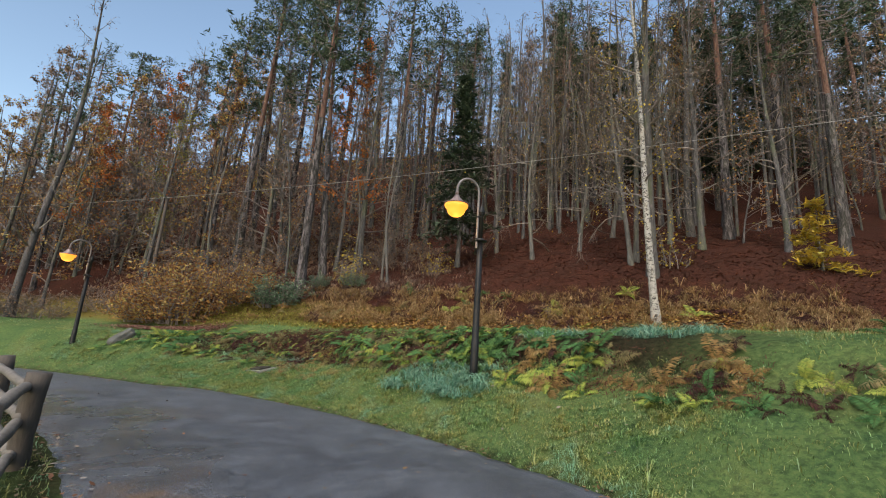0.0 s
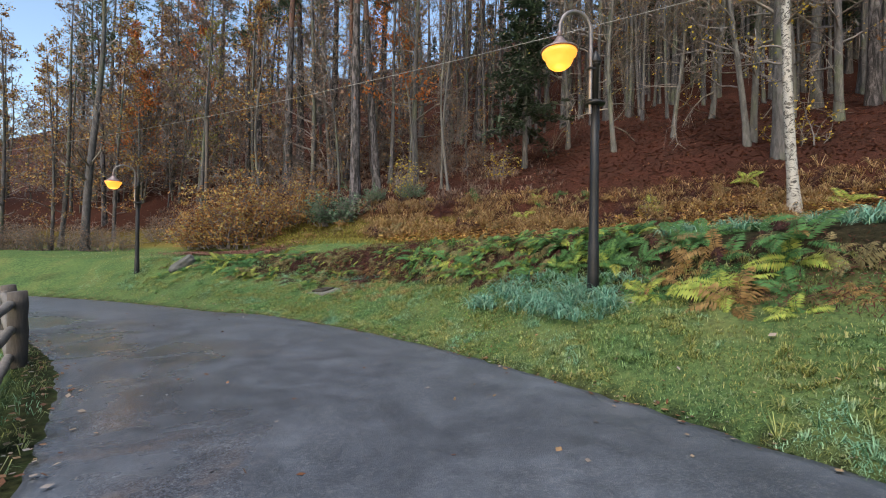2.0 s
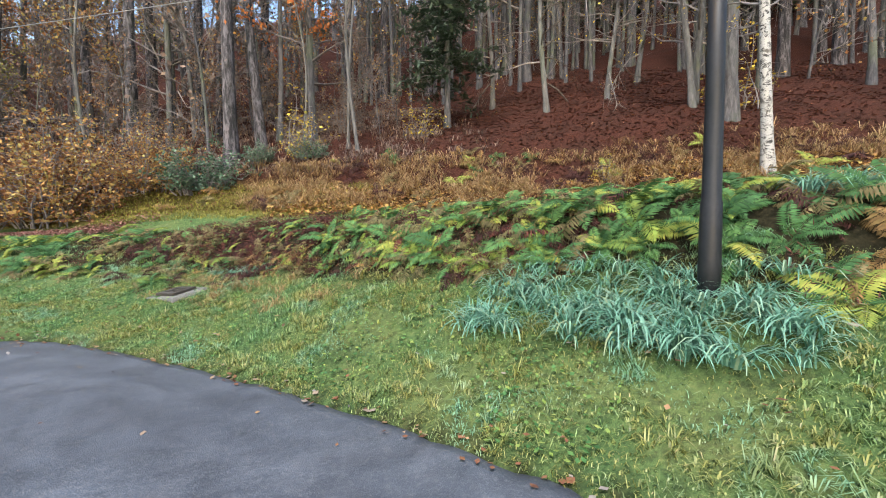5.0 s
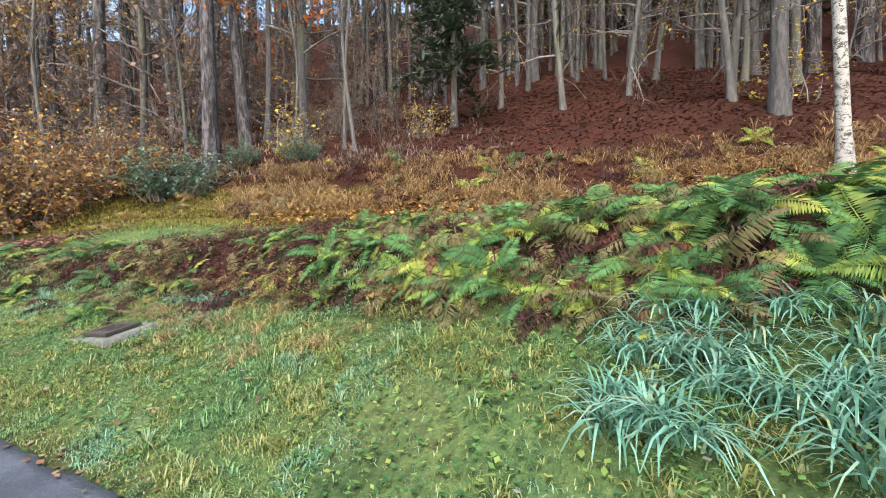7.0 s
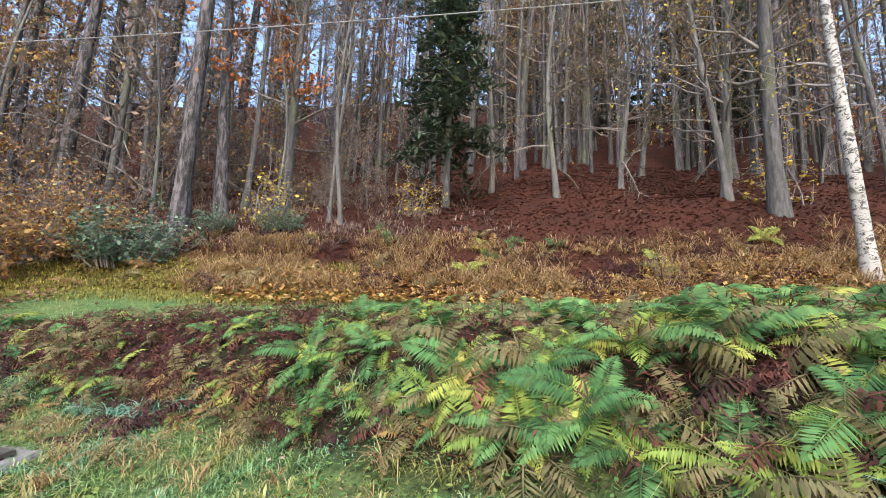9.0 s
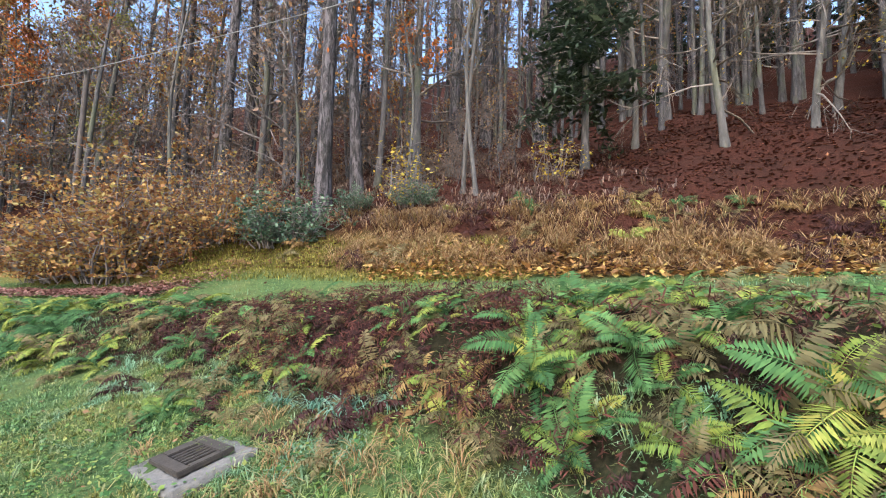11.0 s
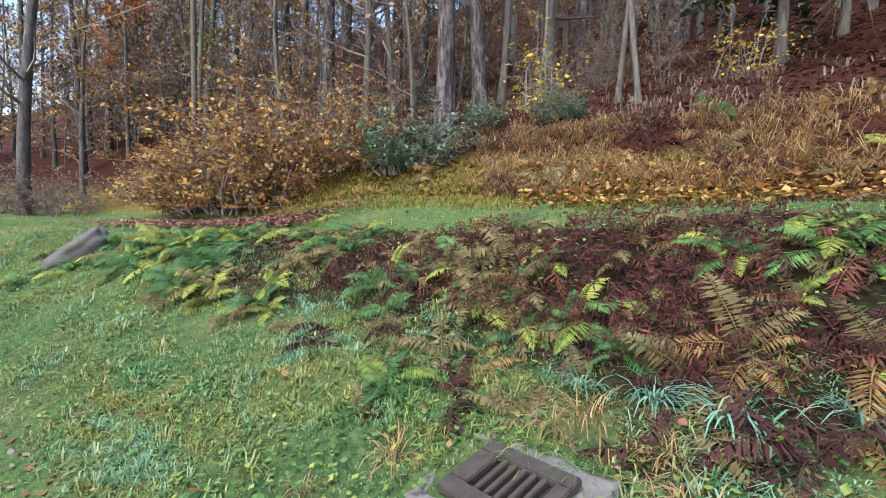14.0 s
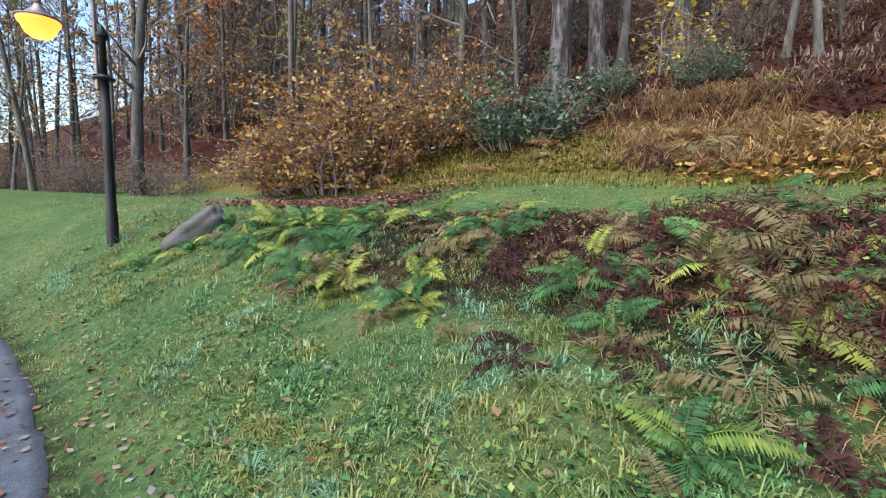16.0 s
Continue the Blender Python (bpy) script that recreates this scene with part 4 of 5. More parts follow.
    for x, y, t, k in ((-15, 33, 1.0, 0.95), (-12.5, 31.6, 2.0, 1.0), (-10.4, 34.2, 3.0, 1.0), (-8.6, 31.2, 4.0, 0.9), (-13.5, 36, 5.0, 1.05), (-17.2, 35.6, 0.5, 0.9), (-7, 34.4, 1.6, 1.0), (-2.5, 33.0, 2.6, 1.0)):
        again(pines[1] if k < 1 else pines[0], x, y, t, k, 0.1)
    put(brown[0], -19.5, 33.5, 0.0, 0.95)
    put(brown[1], -15.2, 32.5, 1.9, 0.95)
    put(spr2, 22.0, 35.5, 0.0, 1.0)
    again(brown[1], -23.5, 31.0, 4.0, 0.85)

    rng = np.random.default_rng(77)
    taken = [(o.location.x, o.location.y) for o in scene.objects if o.type == 'EMPTY' and o.get("category") == "tree"]
    made, tries = 0, 0
    while made < 152 and tries < 9000:
        tries += 1
        x = rng.uniform(-62, 52)
        h = 25.5 + 46 * rng.uniform(0, 1) ** 1.35
        y = (h - 0.355 * x) / 0.935
        if x < -20:
            h -= rng.uniform(0, 4)
            y = (h - 0.355 * x) / 0.935
        gap = 1.6 + 0.022 * (h - 24)
        if any((x - a) ** 2 + (y - b) ** 2 < gap * gap for a, b in taken):
            continue
        if -2 < x < 9 and 24 < h < 31:
            continue
        taken.append((x, y))
        q = rng.uniform()
        left = x < -12
        if left:
            kinds = [(0.26, brown[0]), (0.48, brown[1]), (0.6, bare[0]), (0.7, bare[2]), (0.78, olive), (0.85, orange), (0.93, pines[1]), (1.1, bare[1])]
        elif x < 6:
            kinds = [(0.2, bare[0]), (0.4, bare[1]), (0.58, bare[2]), (0.66, brown[0]), (0.74, brown[1]), (0.9, pines[0]), (0.95, orange), (1.1, pines[1])]
        else:
            kinds = [(0.18, bare[0]), (0.36, bare[1]), (0.5, bare[2]), (0.6, brown[1]), (0.78, pines[0]), (0.9, pines[1]), (1.1, spr2)]
        ob = next(o for p, o in kinds if q < p)
        again(ob, x, y, rng.uniform(0, 6.28), rng.uniform(0.78, 1.12), 0.1, rng.normal(0, 1.6))
        made += 1

    # level wood beyond the far lamp
    far_left = 0
    while far_left < 66:
        x = -22 - 75 * rng.uniform(0, 1) ** 1.3
        y = 27.5 + (-22 - x) * rng.uniform(-0.12, 0.3) + 16 * rng.uniform(0, 1) ** 1.4
        if any((x - a) ** 2 + (y - b) ** 2 < 3.2 for a, b in taken):
            continue
        taken.append((x, y))
        ob = (brown[0], brown[1], bare[0], bare[2], olive, bare[1], pines[1])[rng.integers(0, 7)]
        far.append((ob, stand(x, y, rng.uniform(0, 6.28), rng.uniform(0.75, 1.05), rng.normal(0, 1.6))))
        far_left += 1
    for i in range(40):
        x = -34 - 60 * rng.uniform(0, 1)
        y = rng.uniform(22, 34) + (-34 - x) * rng.uniform(0.0, 0.35)
        far.append(((brown[0], brown[1], olive)[i % 3], stand(x, y, rng.uniform(0, 6.28), rng.uniform(0.6, 1.0), rng.normal(0, 1.6))))
    # thick stand behind the open slope
    for i in range(48):
        x = rng.uniform(-6, 46)
        h = rng.uniform(34, 50)
        ob = (bare[0], bare[1], brown[1], bare[2], bare[0], pines[0], brown[0])[rng.integers(0, 7)]
        far.append((ob, stand(x, (h - 0.355 * x) / 0.935, rng.uniform(0, 6.28), rng.uniform(0.8, 1.1), rng.normal(0, 2))))
    far_woods(far)
    slim = broadleaf(63, 15, 0.1, 0.3, 14, 0.1, 0.5, 3, 160, MAT_LEAF_BROWN, 0.08, MAT_BARK_GREY, MAT_TWIG, "slim straight grey trunk in the thick of the wood", wave=0.12)
    put(slim, 3.5, 34.0, 0.0, 1.0)
    for i in range(95):
        x = rng.uniform(-8, 30)
        h = rng.uniform(31, 44)
        again(slim, x, (h - 0.355 * x) / 0.935, rng.uniform(0, 6.28), rng.uniform(0.75, 1.3), 0.1, rng.normal(0, 2))
    # saplings and brush between the trunks
    brush = [broadleaf(81, 6.5, 0.04, 0.06, 30, 0.26, 0.5, 5, 420, MAT_LEAF_BROWN, 0.075, MAT_BARK_GREY, MAT_TWIG, "twiggy sapling with a few withered leaves between the trunks"),
             broadleaf(82, 5.0, 0.035, 0.05, 30, 0.3, 0.35, 5, 300, MAT_LEAF_GOLD, 0.075, MAT_BARK_GREY, MAT_TWIG, "twiggy beech sapling with golden leaves between the trunks")]
    put(brush[0], -16.5, 31.5, 0.0, 1.0)
    put(brush[1], -8.6, 29.8, 0.0, 1.0)
    made = 0
    while made < 80:
        x = rng.uniform(-55, 45) if rng.uniform() < 0.4 else rng.uniform(-45, -6)
        h = (23.5 if x < -8 else 27) + 24 * rng.uniform(0, 1) ** 1.5
        y = (h - 0.355 * x) / 0.935
        if (0 < x < 16 and h < 33 and rng.uniform() < 0.85) or -6 < x < 1 and h < 28:
            continue
        again(brush[rng.integers(0, 2)], x, y, rng.uniform(0, 6.28), rng.uniform(0.7, 1.6) if x > -6 else rng.uniform(0.9, 1.9), 0.05, rng.normal(0, 4))
        made += 1
    for i in range(52):
        x = rng.uniform(-17, 1.5)
        h = rng.uniform(24.0, 29.5)
        if -8.4 < x < -5.0 and h < 25.5:
            continue
        again(brush[rng.integers(0, 2)], x, (h - 0.355 * x) / 0.935, rng.uniform(0, 6.28), rng.uniform(0.3, 0.75), 0.05, rng.normal(0, 8))
    # Filler spruces, added to close the ridge line and darken the wood behind.
    back = spruce(43, 17, 0.2, 1.5, "dark filler spruce added to close the back of the wood", spread=0.3, coarse=True, arms=6)
    put(back, 20.0, 44.0)
    for i in range(36):
        x = rng.uniform(-70, 70) if i % 3 else rng.uniform(4, 45)
        h = rng.uniform(47, 64) if x > 2 else rng.uniform(50, 66)
        again(back, x, (h - 0.355 * x) / 0.935, rng.uniform(0, 6.28), rng.uniform(0.9, 1.35) if x > 14 else rng.uniform(0.35, 0.6), 0.2)

    # shrubs at the forest edge
    hedge = bush("beech_bush", 71, 4.2, 2.6, 2.7, 54, 8000, MAT_LEAF_GOLD, 0.07, "broad beech bush with golden-brown leaves at the forest edge", 0.3)
    put(hedge, -12.6, 26.2, 0.3, 1.4)
    again(hedge, -15.3, 26.9, 2.1, 0.85)
    again(hedge, -9.8, 26.9, 4.0, 0.95)
    again(hedge, -13.6, 28.4, 1.1, 1.05)
    dull = bush("bare_bush", 72, 4.5, 2.5, 2.0, 40, 2600, MAT_LEAF_BROWN, 0.055, "tangled bush with withered brown leaves at the forest edge", 0.2)
    put(dull, -21.5, 28.2, 0.0, 1.0)
    for x, y, t, k in ((-26, 29.5, 1, 1.1), (-31, 31, 2, 1.2), (-18.6, 29.2, 3, 0.9), (-37, 33, 4, 1.3), (-44, 35.5, 5, 1.3), (-10.5, 29.5, 0.5, 0.75), (-3.0, 29.5, 2.5, 0.7)):
        again(dull, x, y, t, k)
    rhod = bush("evergreen_shrub", 73, 2.3, 1.7, 1.25, 40, 4200, MAT_LEAF_DARK, 0.06, "low dark evergreen shrub below the twin pines", 0.4)
    put(rhod, -7.7, 25.9, 0.0, 1.3)
    again(rhod, -5.9, 26.6, 2.0, 0.6)
    again(rhod, -3.9, 26.2, 3.1, 0.62)
    yel = bush("yellow_sapling", 74, 2.0, 1.6, 1.9, 12, 300, MAT_LEAF_YELLOW, 0.08, "sparse sapling with yellow leaves on the slope", 0.4)
    put(yel, 0.3, 26.4, 0.0, 0.9)
    again(yel, -4.5, 27.3, 1.5, 1.25)
    again(yel, -4.1, 26.2, 3.0, 0.8)
    again(yel, 5.2, 20.2, 2.0, 0.45)
    again(yel, 11.6, 21.8, 2.0, 1.2)
    cone = spruce(75, 4.2, 0.05, 0.2, "young conifer turned golden yellow at the forest edge", MAT_LEAF_YELLOW, 0.5, arms=4)
    put(cone, 17.3, 19.6, 0.0, 0.85)


build_woods()


# ---- ferns ----
def stuff(name, v, f, mat, label, category):
    return tagged(new(name, mesh_from(name, v, f, mat)), label, category, kind="stuff")


def frond_mesh(name, seed, mat, length, arch, curl=0.0, pairs=17, crumple=0.0):
    """One arching frond: a thin stem and toothed leaflets on both sides."""
    rng = np.random.default_rng(seed)
    V, F = [], []
    t = np.linspace(0, 1, pairs + 4)
    ang = arch - (arch + 0.55 + curl) * t ** 1.25
    dx = np.cos(ang) * length / (len(t) - 1)
    dz = np.sin(ang) * length / (len(t) - 1)
    px, pz = np.concatenate([[0], np.cumsum(dx)[:-1]]), np.concatenate([[0], np.cumsum(dz)[:-1]])
    py = 0.05 * length * np.sin(t * 3 + rng.uniform(0, 6))
    P = np.stack([px, py, pz], -1)
    for i in range(0, len(t) - 2, 2):
        w = 0.006 * (1 - t[i]) + 0.0015
        k = len(V)
        V += [P[i] + (0, -w, 0), P[i] + (0, w, 0), P[i + 2] + (0, w * 0.8, 0), P[i + 2] + (0, -w * 0.8, 0)]
        F += [(k, k + 1, k + 2), (k, k + 2, k + 3)]
    for i in range(3, len(t)):
        q = (i - 3) / (len(t) - 4)
        ln = length * 0.23 * math.sin(math.pi * min(1, 0.16 + 0.84 * q) ** 0.85) * rng.uniform(0.85, 1.1) * (1 - 0.35 * crumple) + 0.012
        fwd = P[i] - P[i - 1]
        fwd = fwd / np.linalg.norm(fwd)
        for sd in (-1, 1):
            d = np.array([0, sd, 0]) * 0.93 + fwd * 0.42 + np.array([0, 0, -0.16 - curl * 0.5 + rng.normal(0, 0.1)]) + rng.normal(0, 1, 3) * crumple + np.array([0, 0, -crumple])
            d /= np.linalg.norm(d)
            wv = fwd * (length * 0.0105 + 0.0025)
            k = len(V)
            c = P[i] + rng.normal(0, 0.002, 3)
            o = c + d * ln * 0.36 + np.array([0, 0, -0.03 * ln])
            V += [c, o - wv * 1.4, o + wv * 1.5 + d * ln * 0.08, c + d * ln + np.array([0, 0, -0.14 * ln])]
            F += [(k, k + 1, k + 2), (k + 1, k + 3, k + 2)]
    return mesh_from(name, np.array(V), np.array(F), mat)


FROND = {}
CRUMPLE = {"green": 0.0, "lime": 0.03, "gold": 0.15, "rust": 0.55, "dull": 0.25}
for ci, cname in enumerate(FERN):
    FROND[cname] = [frond_mesh("frond", 100 + ci * 10 + i, FERN[cname], L, ar, cu + 0.9 * CRUMPLE[cname], n_, CRUMPLE[cname]) for i, (L, ar, cu, n_) in enumerate(
        ((0.82, 1.15, 0.0, 29), (0.68, 0.85, 0.15, 26), (0.58, 1.3, 0.3, 23), (0.75, 0.6, 0.1, 28)))]
FERN_LABEL = {"green": "fresh green fern on the grassy bank", "lime": "yellowing green fern on the grassy bank", "gold": "golden withering fern on the bank",
              "rust": "collapsed rust-brown withered fern on the bank", "dull": "fading olive-brown fern on the bank"}


def fern_proto(seed, mix, n):
    rng = np.random.default_rng(seed)
    f = thing("fern", FERN_LABEL[mix[0]], "fern")
    for i in range(n):
        c = mix[0] if rng.uniform() < 0.68 or len(mix) < 2 else mix[1 + rng.integers(0, len(mix) - 1)]
        flop = c == "rust"
        m = pose(rng.normal(0, 0.03), rng.normal(0, 0.03), 0, rng.normal(0, 10), rng.uniform(-5, 26) if flop else rng.normal(0, 9), i * 360 / n + rng.normal(0, 16)) @ Matrix.Scale(rng.uniform(0.65, 1.1), 4)
        part_mesh("frond", FROND[c][rng.integers(0, 4)], f, "", m)
    return f


def build_ferns():
    protos = {"green": [fern_proto(1, ("green", "lime"), 9), fern_proto(2, ("green",), 8)],
              "lime": [fern_proto(3, ("lime", "green"), 8), fern_proto(4, ("lime", "green", "dull"), 8)],
              "gold": [fern_proto(5, ("gold", "lime", "rust"), 5)],
              "rust": [fern_proto(6, ("rust", "dull"), 8), fern_proto(7, ("rust", "rust", "dull"), 9)],
              "dull": [fern_proto(8, ("dull", "rust", "lime"), 8)]}
    used = set()
    rng = np.random.default_rng(9)

    def plant(kind, x, y, size):
        p = protos[kind][rng.integers(0, len(protos[kind]))]
        tilt = rng.normal(0, 6)
        if p.name not in used:
            used.add(p.name)
            put(p, x, y, rng.uniform(0, 6.28), size, 0.03, tilt, 0.85)
        else:
            again(p, x, y, rng.uniform(0, 6.28), size, 0.03, tilt, "", 0.85)

    # single plants low on the bank
    for kind, x, y, size in (("green", -5.95, 17.35, 0.6), ("gold", -5.35, 17.5, 0.42), ("gold", -5.0, 17.6, 0.45), ("rust", -4.75, 17.2, 0.45), ("rust", -6.05, 17.1, 0.4),
                             ("green", -12.3, 19.9, 0.6), ("green", -11.6, 20.1, 0.7), ("green", -11.4, 20.7, 0.8), ("dull", -12.6, 20.6, 0.6), ("lime", -2.6, 15.5, 0.65), ("gold", -3.65, 16.3, 0.5), ("lime", -2.1, 15.1, 0.6), ("lime", -2.6, 16.3, 0.75), ("lime", -1.9, 15.6, 0.75), ("lime", -2.25, 16.7, 0.7), ("lime", -1.85, 16.3, 0.75), ("lime", -2.6, 16.65, 0.6)):
        plant(kind, x, y, size)
    # withered bracken below the trees, one joined growth for each colour
    heap = {k: ([], [], 0) for k in FERN}

    def toss(kind, x, y, size):
        z = float(ground_z(x, y))
        turn0 = rng.uniform(0, 6.28)
        lie = slope_turn(x, y, 1.0)
        for i in range(6):
            me = FROND[kind][rng.integers(0, 4)]
            co = np.empty(len(me.vertices) * 3, np.float32)
            me.vertices.foreach_get("co", co)
            tri = np.empty(len(me.loops), np.int32)
            me.loops.foreach_get("vertex_index", tri)
            m = Matrix.Translation((x, y, z - 0.02)) @ lie @ pose(0, 0, 0, rng.normal(0, 10), rng.uniform(-10, 25), math.degrees(turn0) + i * 60 + rng.normal(0, 16)) @ Matrix.Scale(size * rng.uniform(0.7, 1.1), 4)
            mm = np.array(m)
            v, f, n0 = heap[kind]
            v.append(co.reshape(-1, 3) @ mm[:3, :3].T + mm[:3, 3])
            f.append(tri.reshape(-1, 3) + n0)
            heap[kind] = (v, f, n0 + len(co) // 3)

    # the bank above the verge, stretch by stretch: start and end bearing, depth range, count, kinds with weights, size
    runs = [(23, 33, 1.7, 2.7, 46, (("lime", 2), ("gold", 2), ("dull", 3), ("rust", 2), ("green", 2)), 0.52),
            (33, 37, 1.8, 3.3, 20, (("lime", 3), ("gold", 2), ("green", 3), ("rust", 1)), 0.85),
            (37, 42, 2.25, 4.2, 58, (("green", 8), ("lime", 1), ("rust", 1)), 0.82),
            (40, 46, 2.05, 2.9, 30, (("dull", 3), ("rust", 3), ("lime", 1)), 0.8),
            (41.5, 49, 2.2, 4.1, 68, (("lime", 8), ("green", 4), ("dull", 1), ("rust", 3)), 0.74),
            (43.5, 48.5, 2.15, 2.8, 28, (("lime", 5), ("rust", 5), ("gold", 1)), 0.56),
            (48.5, 52.5, 2.4, 4.1, 32, (("lime", 1), ("green", 1), ("rust", 5), ("dull", 2), ("gold", 1)), 0.6),
            (50.5, 57, 2.35, 3.9, 68, (("rust", 14), ("dull", 1), ("gold", 2), ("green", 2), ("lime", 1)), 0.62),
            (56, 61, 1.8, 4.0, 44, (("dull", 4), ("rust", 3), ("lime", 1), ("green", 2)), 0.7),
            (60, 67.5, 1.6, 3.6, 52, (("green", 4), ("dull", 3), ("lime", 4)), 0.85)]
    for a0, a1, s0, s1, n, kinds, size in runs:
        names = [k for k, w in kinds for _ in range(w)]
        for i in range(n):
            a, s = rng.uniform(a0, a1), rng.uniform(s0, s1)
            x, y = on_arc(s, a)
            low = 0.85 if s < 2.3 and 49 < a < 62 else 1.0
            (plant if 37 <= a0 < 56 else toss)(names[rng.integers(0, len(names))], float(x), float(y), size * low * rng.uniform(0.65, 1.15))
    for i in range(100):
        x = rng.uniform(-9, 15)
        y = (rng.uniform(19.8, 22.8) - 0.355 * x) / 0.935
        if x > 3:
            y = y - 1.2 * rng.uniform(0, 1)
        patch = float(wob(x, y, 0.9, 16))
        kind = ("rust" if patch > (-0.15 if x > -3 else 0.1) else ("gold", "dull", "gold")[rng.integers(0, 3)]) if rng.uniform() < 0.9 else "lime"
        toss(kind, x, y, rng.uniform(0.7, 1.15))
    for a0, a1, s0, s1, n, kinds in ((50, 58, 1.7, 4.3, 62, ("rust", "rust", "dull")), (40, 50, 2.1, 4.2, 26, ("rust", "dull", "dull")), (58, 66, 2.2, 4.0, 22, ("dull", "rust")), (28, 37, 1.8, 3.0, 26, ("rust", "dull", "gold"))):
        for i in range(n):
            x, y = on_arc(rng.uniform(s0, s1), rng.uniform(a0, a1))
            toss(kinds[rng.integers(0, len(kinds))], float(x), float(y), rng.uniform(0.4, 0.75))
    for i in range(14):
        x = rng.uniform(-1.5, 4.5)
        toss(("green", "dull", "gold")[i % 3], x, (rng.uniform(22.2, 23.2) - 0.355 * x) / 0.935, rng.uniform(0.5, 0.8))
    for i in range(10):
        x, y = on_arc(rng.uniform(3.5, 5.5), rng.uniform(20, 27))
        toss("green", float(x), float(y), 0.7)
    shag = Soup()
    for n, a0, a1, s0, s1, up in ((26000, 49.5, 57.5, 2.3, 3.7, 0.26), (11000, 40, 50, 2.05, 3.2, 0.2), (6000, 57, 62, 2.0, 3.4, 0.18), (6000, 28, 37, 1.8, 2.7, 0.18)):
        aa, ss = rng.uniform(a0, a1, n), rng.uniform(s0, s1, n)
        x, y = on_arc(ss, aa)
        keep = rng.uniform(size=n) < 0.5 + 1.3 * wob(x, y, 2.2, 29)
        x, y = x[keep], y[keep]
        z = ground_z(x, y) + up * rng.uniform(0, 1, len(x)) ** 1.6
        shag.cards(np.stack([x, y, z], -1), rng.uniform(0.007, 0.013, len(x)), rng, 0.1, 7.0)
    tagged(new("bracken_thatch", shag.mesh("bracken_thatch", FERN["rust"])), "dark matted thatch of withered fern on the bank", "bracken", kind="stuff")
    for k, (v, f, n0) in heap.items():
        if v:
            stuff("bracken", np.concatenate(v), np.concatenate(f), FERN[k], "withered collapsed bracken and fern litter on the banks", "bracken")


build_ferns()


# ---- grass ----
def blades(rng, x, y, length, width, droop, an=None):
    """Bent blades rooted on the ground, five corners each."""
    n = len(x)
    z = ground_z(x, y) - 0.01
    an = rng.uniform(0, 2 * np.pi, n) if an is None else an
    d = np.stack([np.cos(an), np.sin(an), np.zeros(n)], -1)
    sd = np.stack([-np.sin(an), np.cos(an), np.zeros(n)], -1) * (width / 2)[:, None]
    root = np.stack([x, y, z], -1)
    mid = root + d * (length * droop * 0.35)[:, None] + np.array([0, 0, 1.0]) * (length * (1 - 0.25 * droop) * 0.6)[:, None]
    tip = root + d * (length * droop)[:, None] + np.array([0, 0, 1.0]) * (length * (1 - 0.85 * droop))[:, None]
    v = np.stack([root - sd, root + sd, mid - sd * 0.8, mid + sd * 0.8, tip], 1).reshape(-1, 3)
    k = np.arange(n)[:, None] * 5
    f = np.concatenate([k + np.array([[0, 1, 3]]), k + np.array([[0, 3, 2]]), k + np.array([[2, 3, 4]])], 1).reshape(-1, 3)
    return v, f


def clumps(rng, x, y, per, spread):
    n = len(x)
    an = rng.uniform(0, 2 * np.pi, (n, per))
    r = spread * np.sqrt(rng.uniform(0, 1, (n, per)))
    return (x[:, None] + r * np.cos(an)).ravel(), (y[:, None] + r * np.sin(an)).ravel(), an.ravel() + rng.normal(0, 0.5, n * per)


def scatter(rng, n, a0, a1, s0, s1):
    return on_arc(rng.uniform(s0, s1, n), rng.uniform(a0, a1, n))


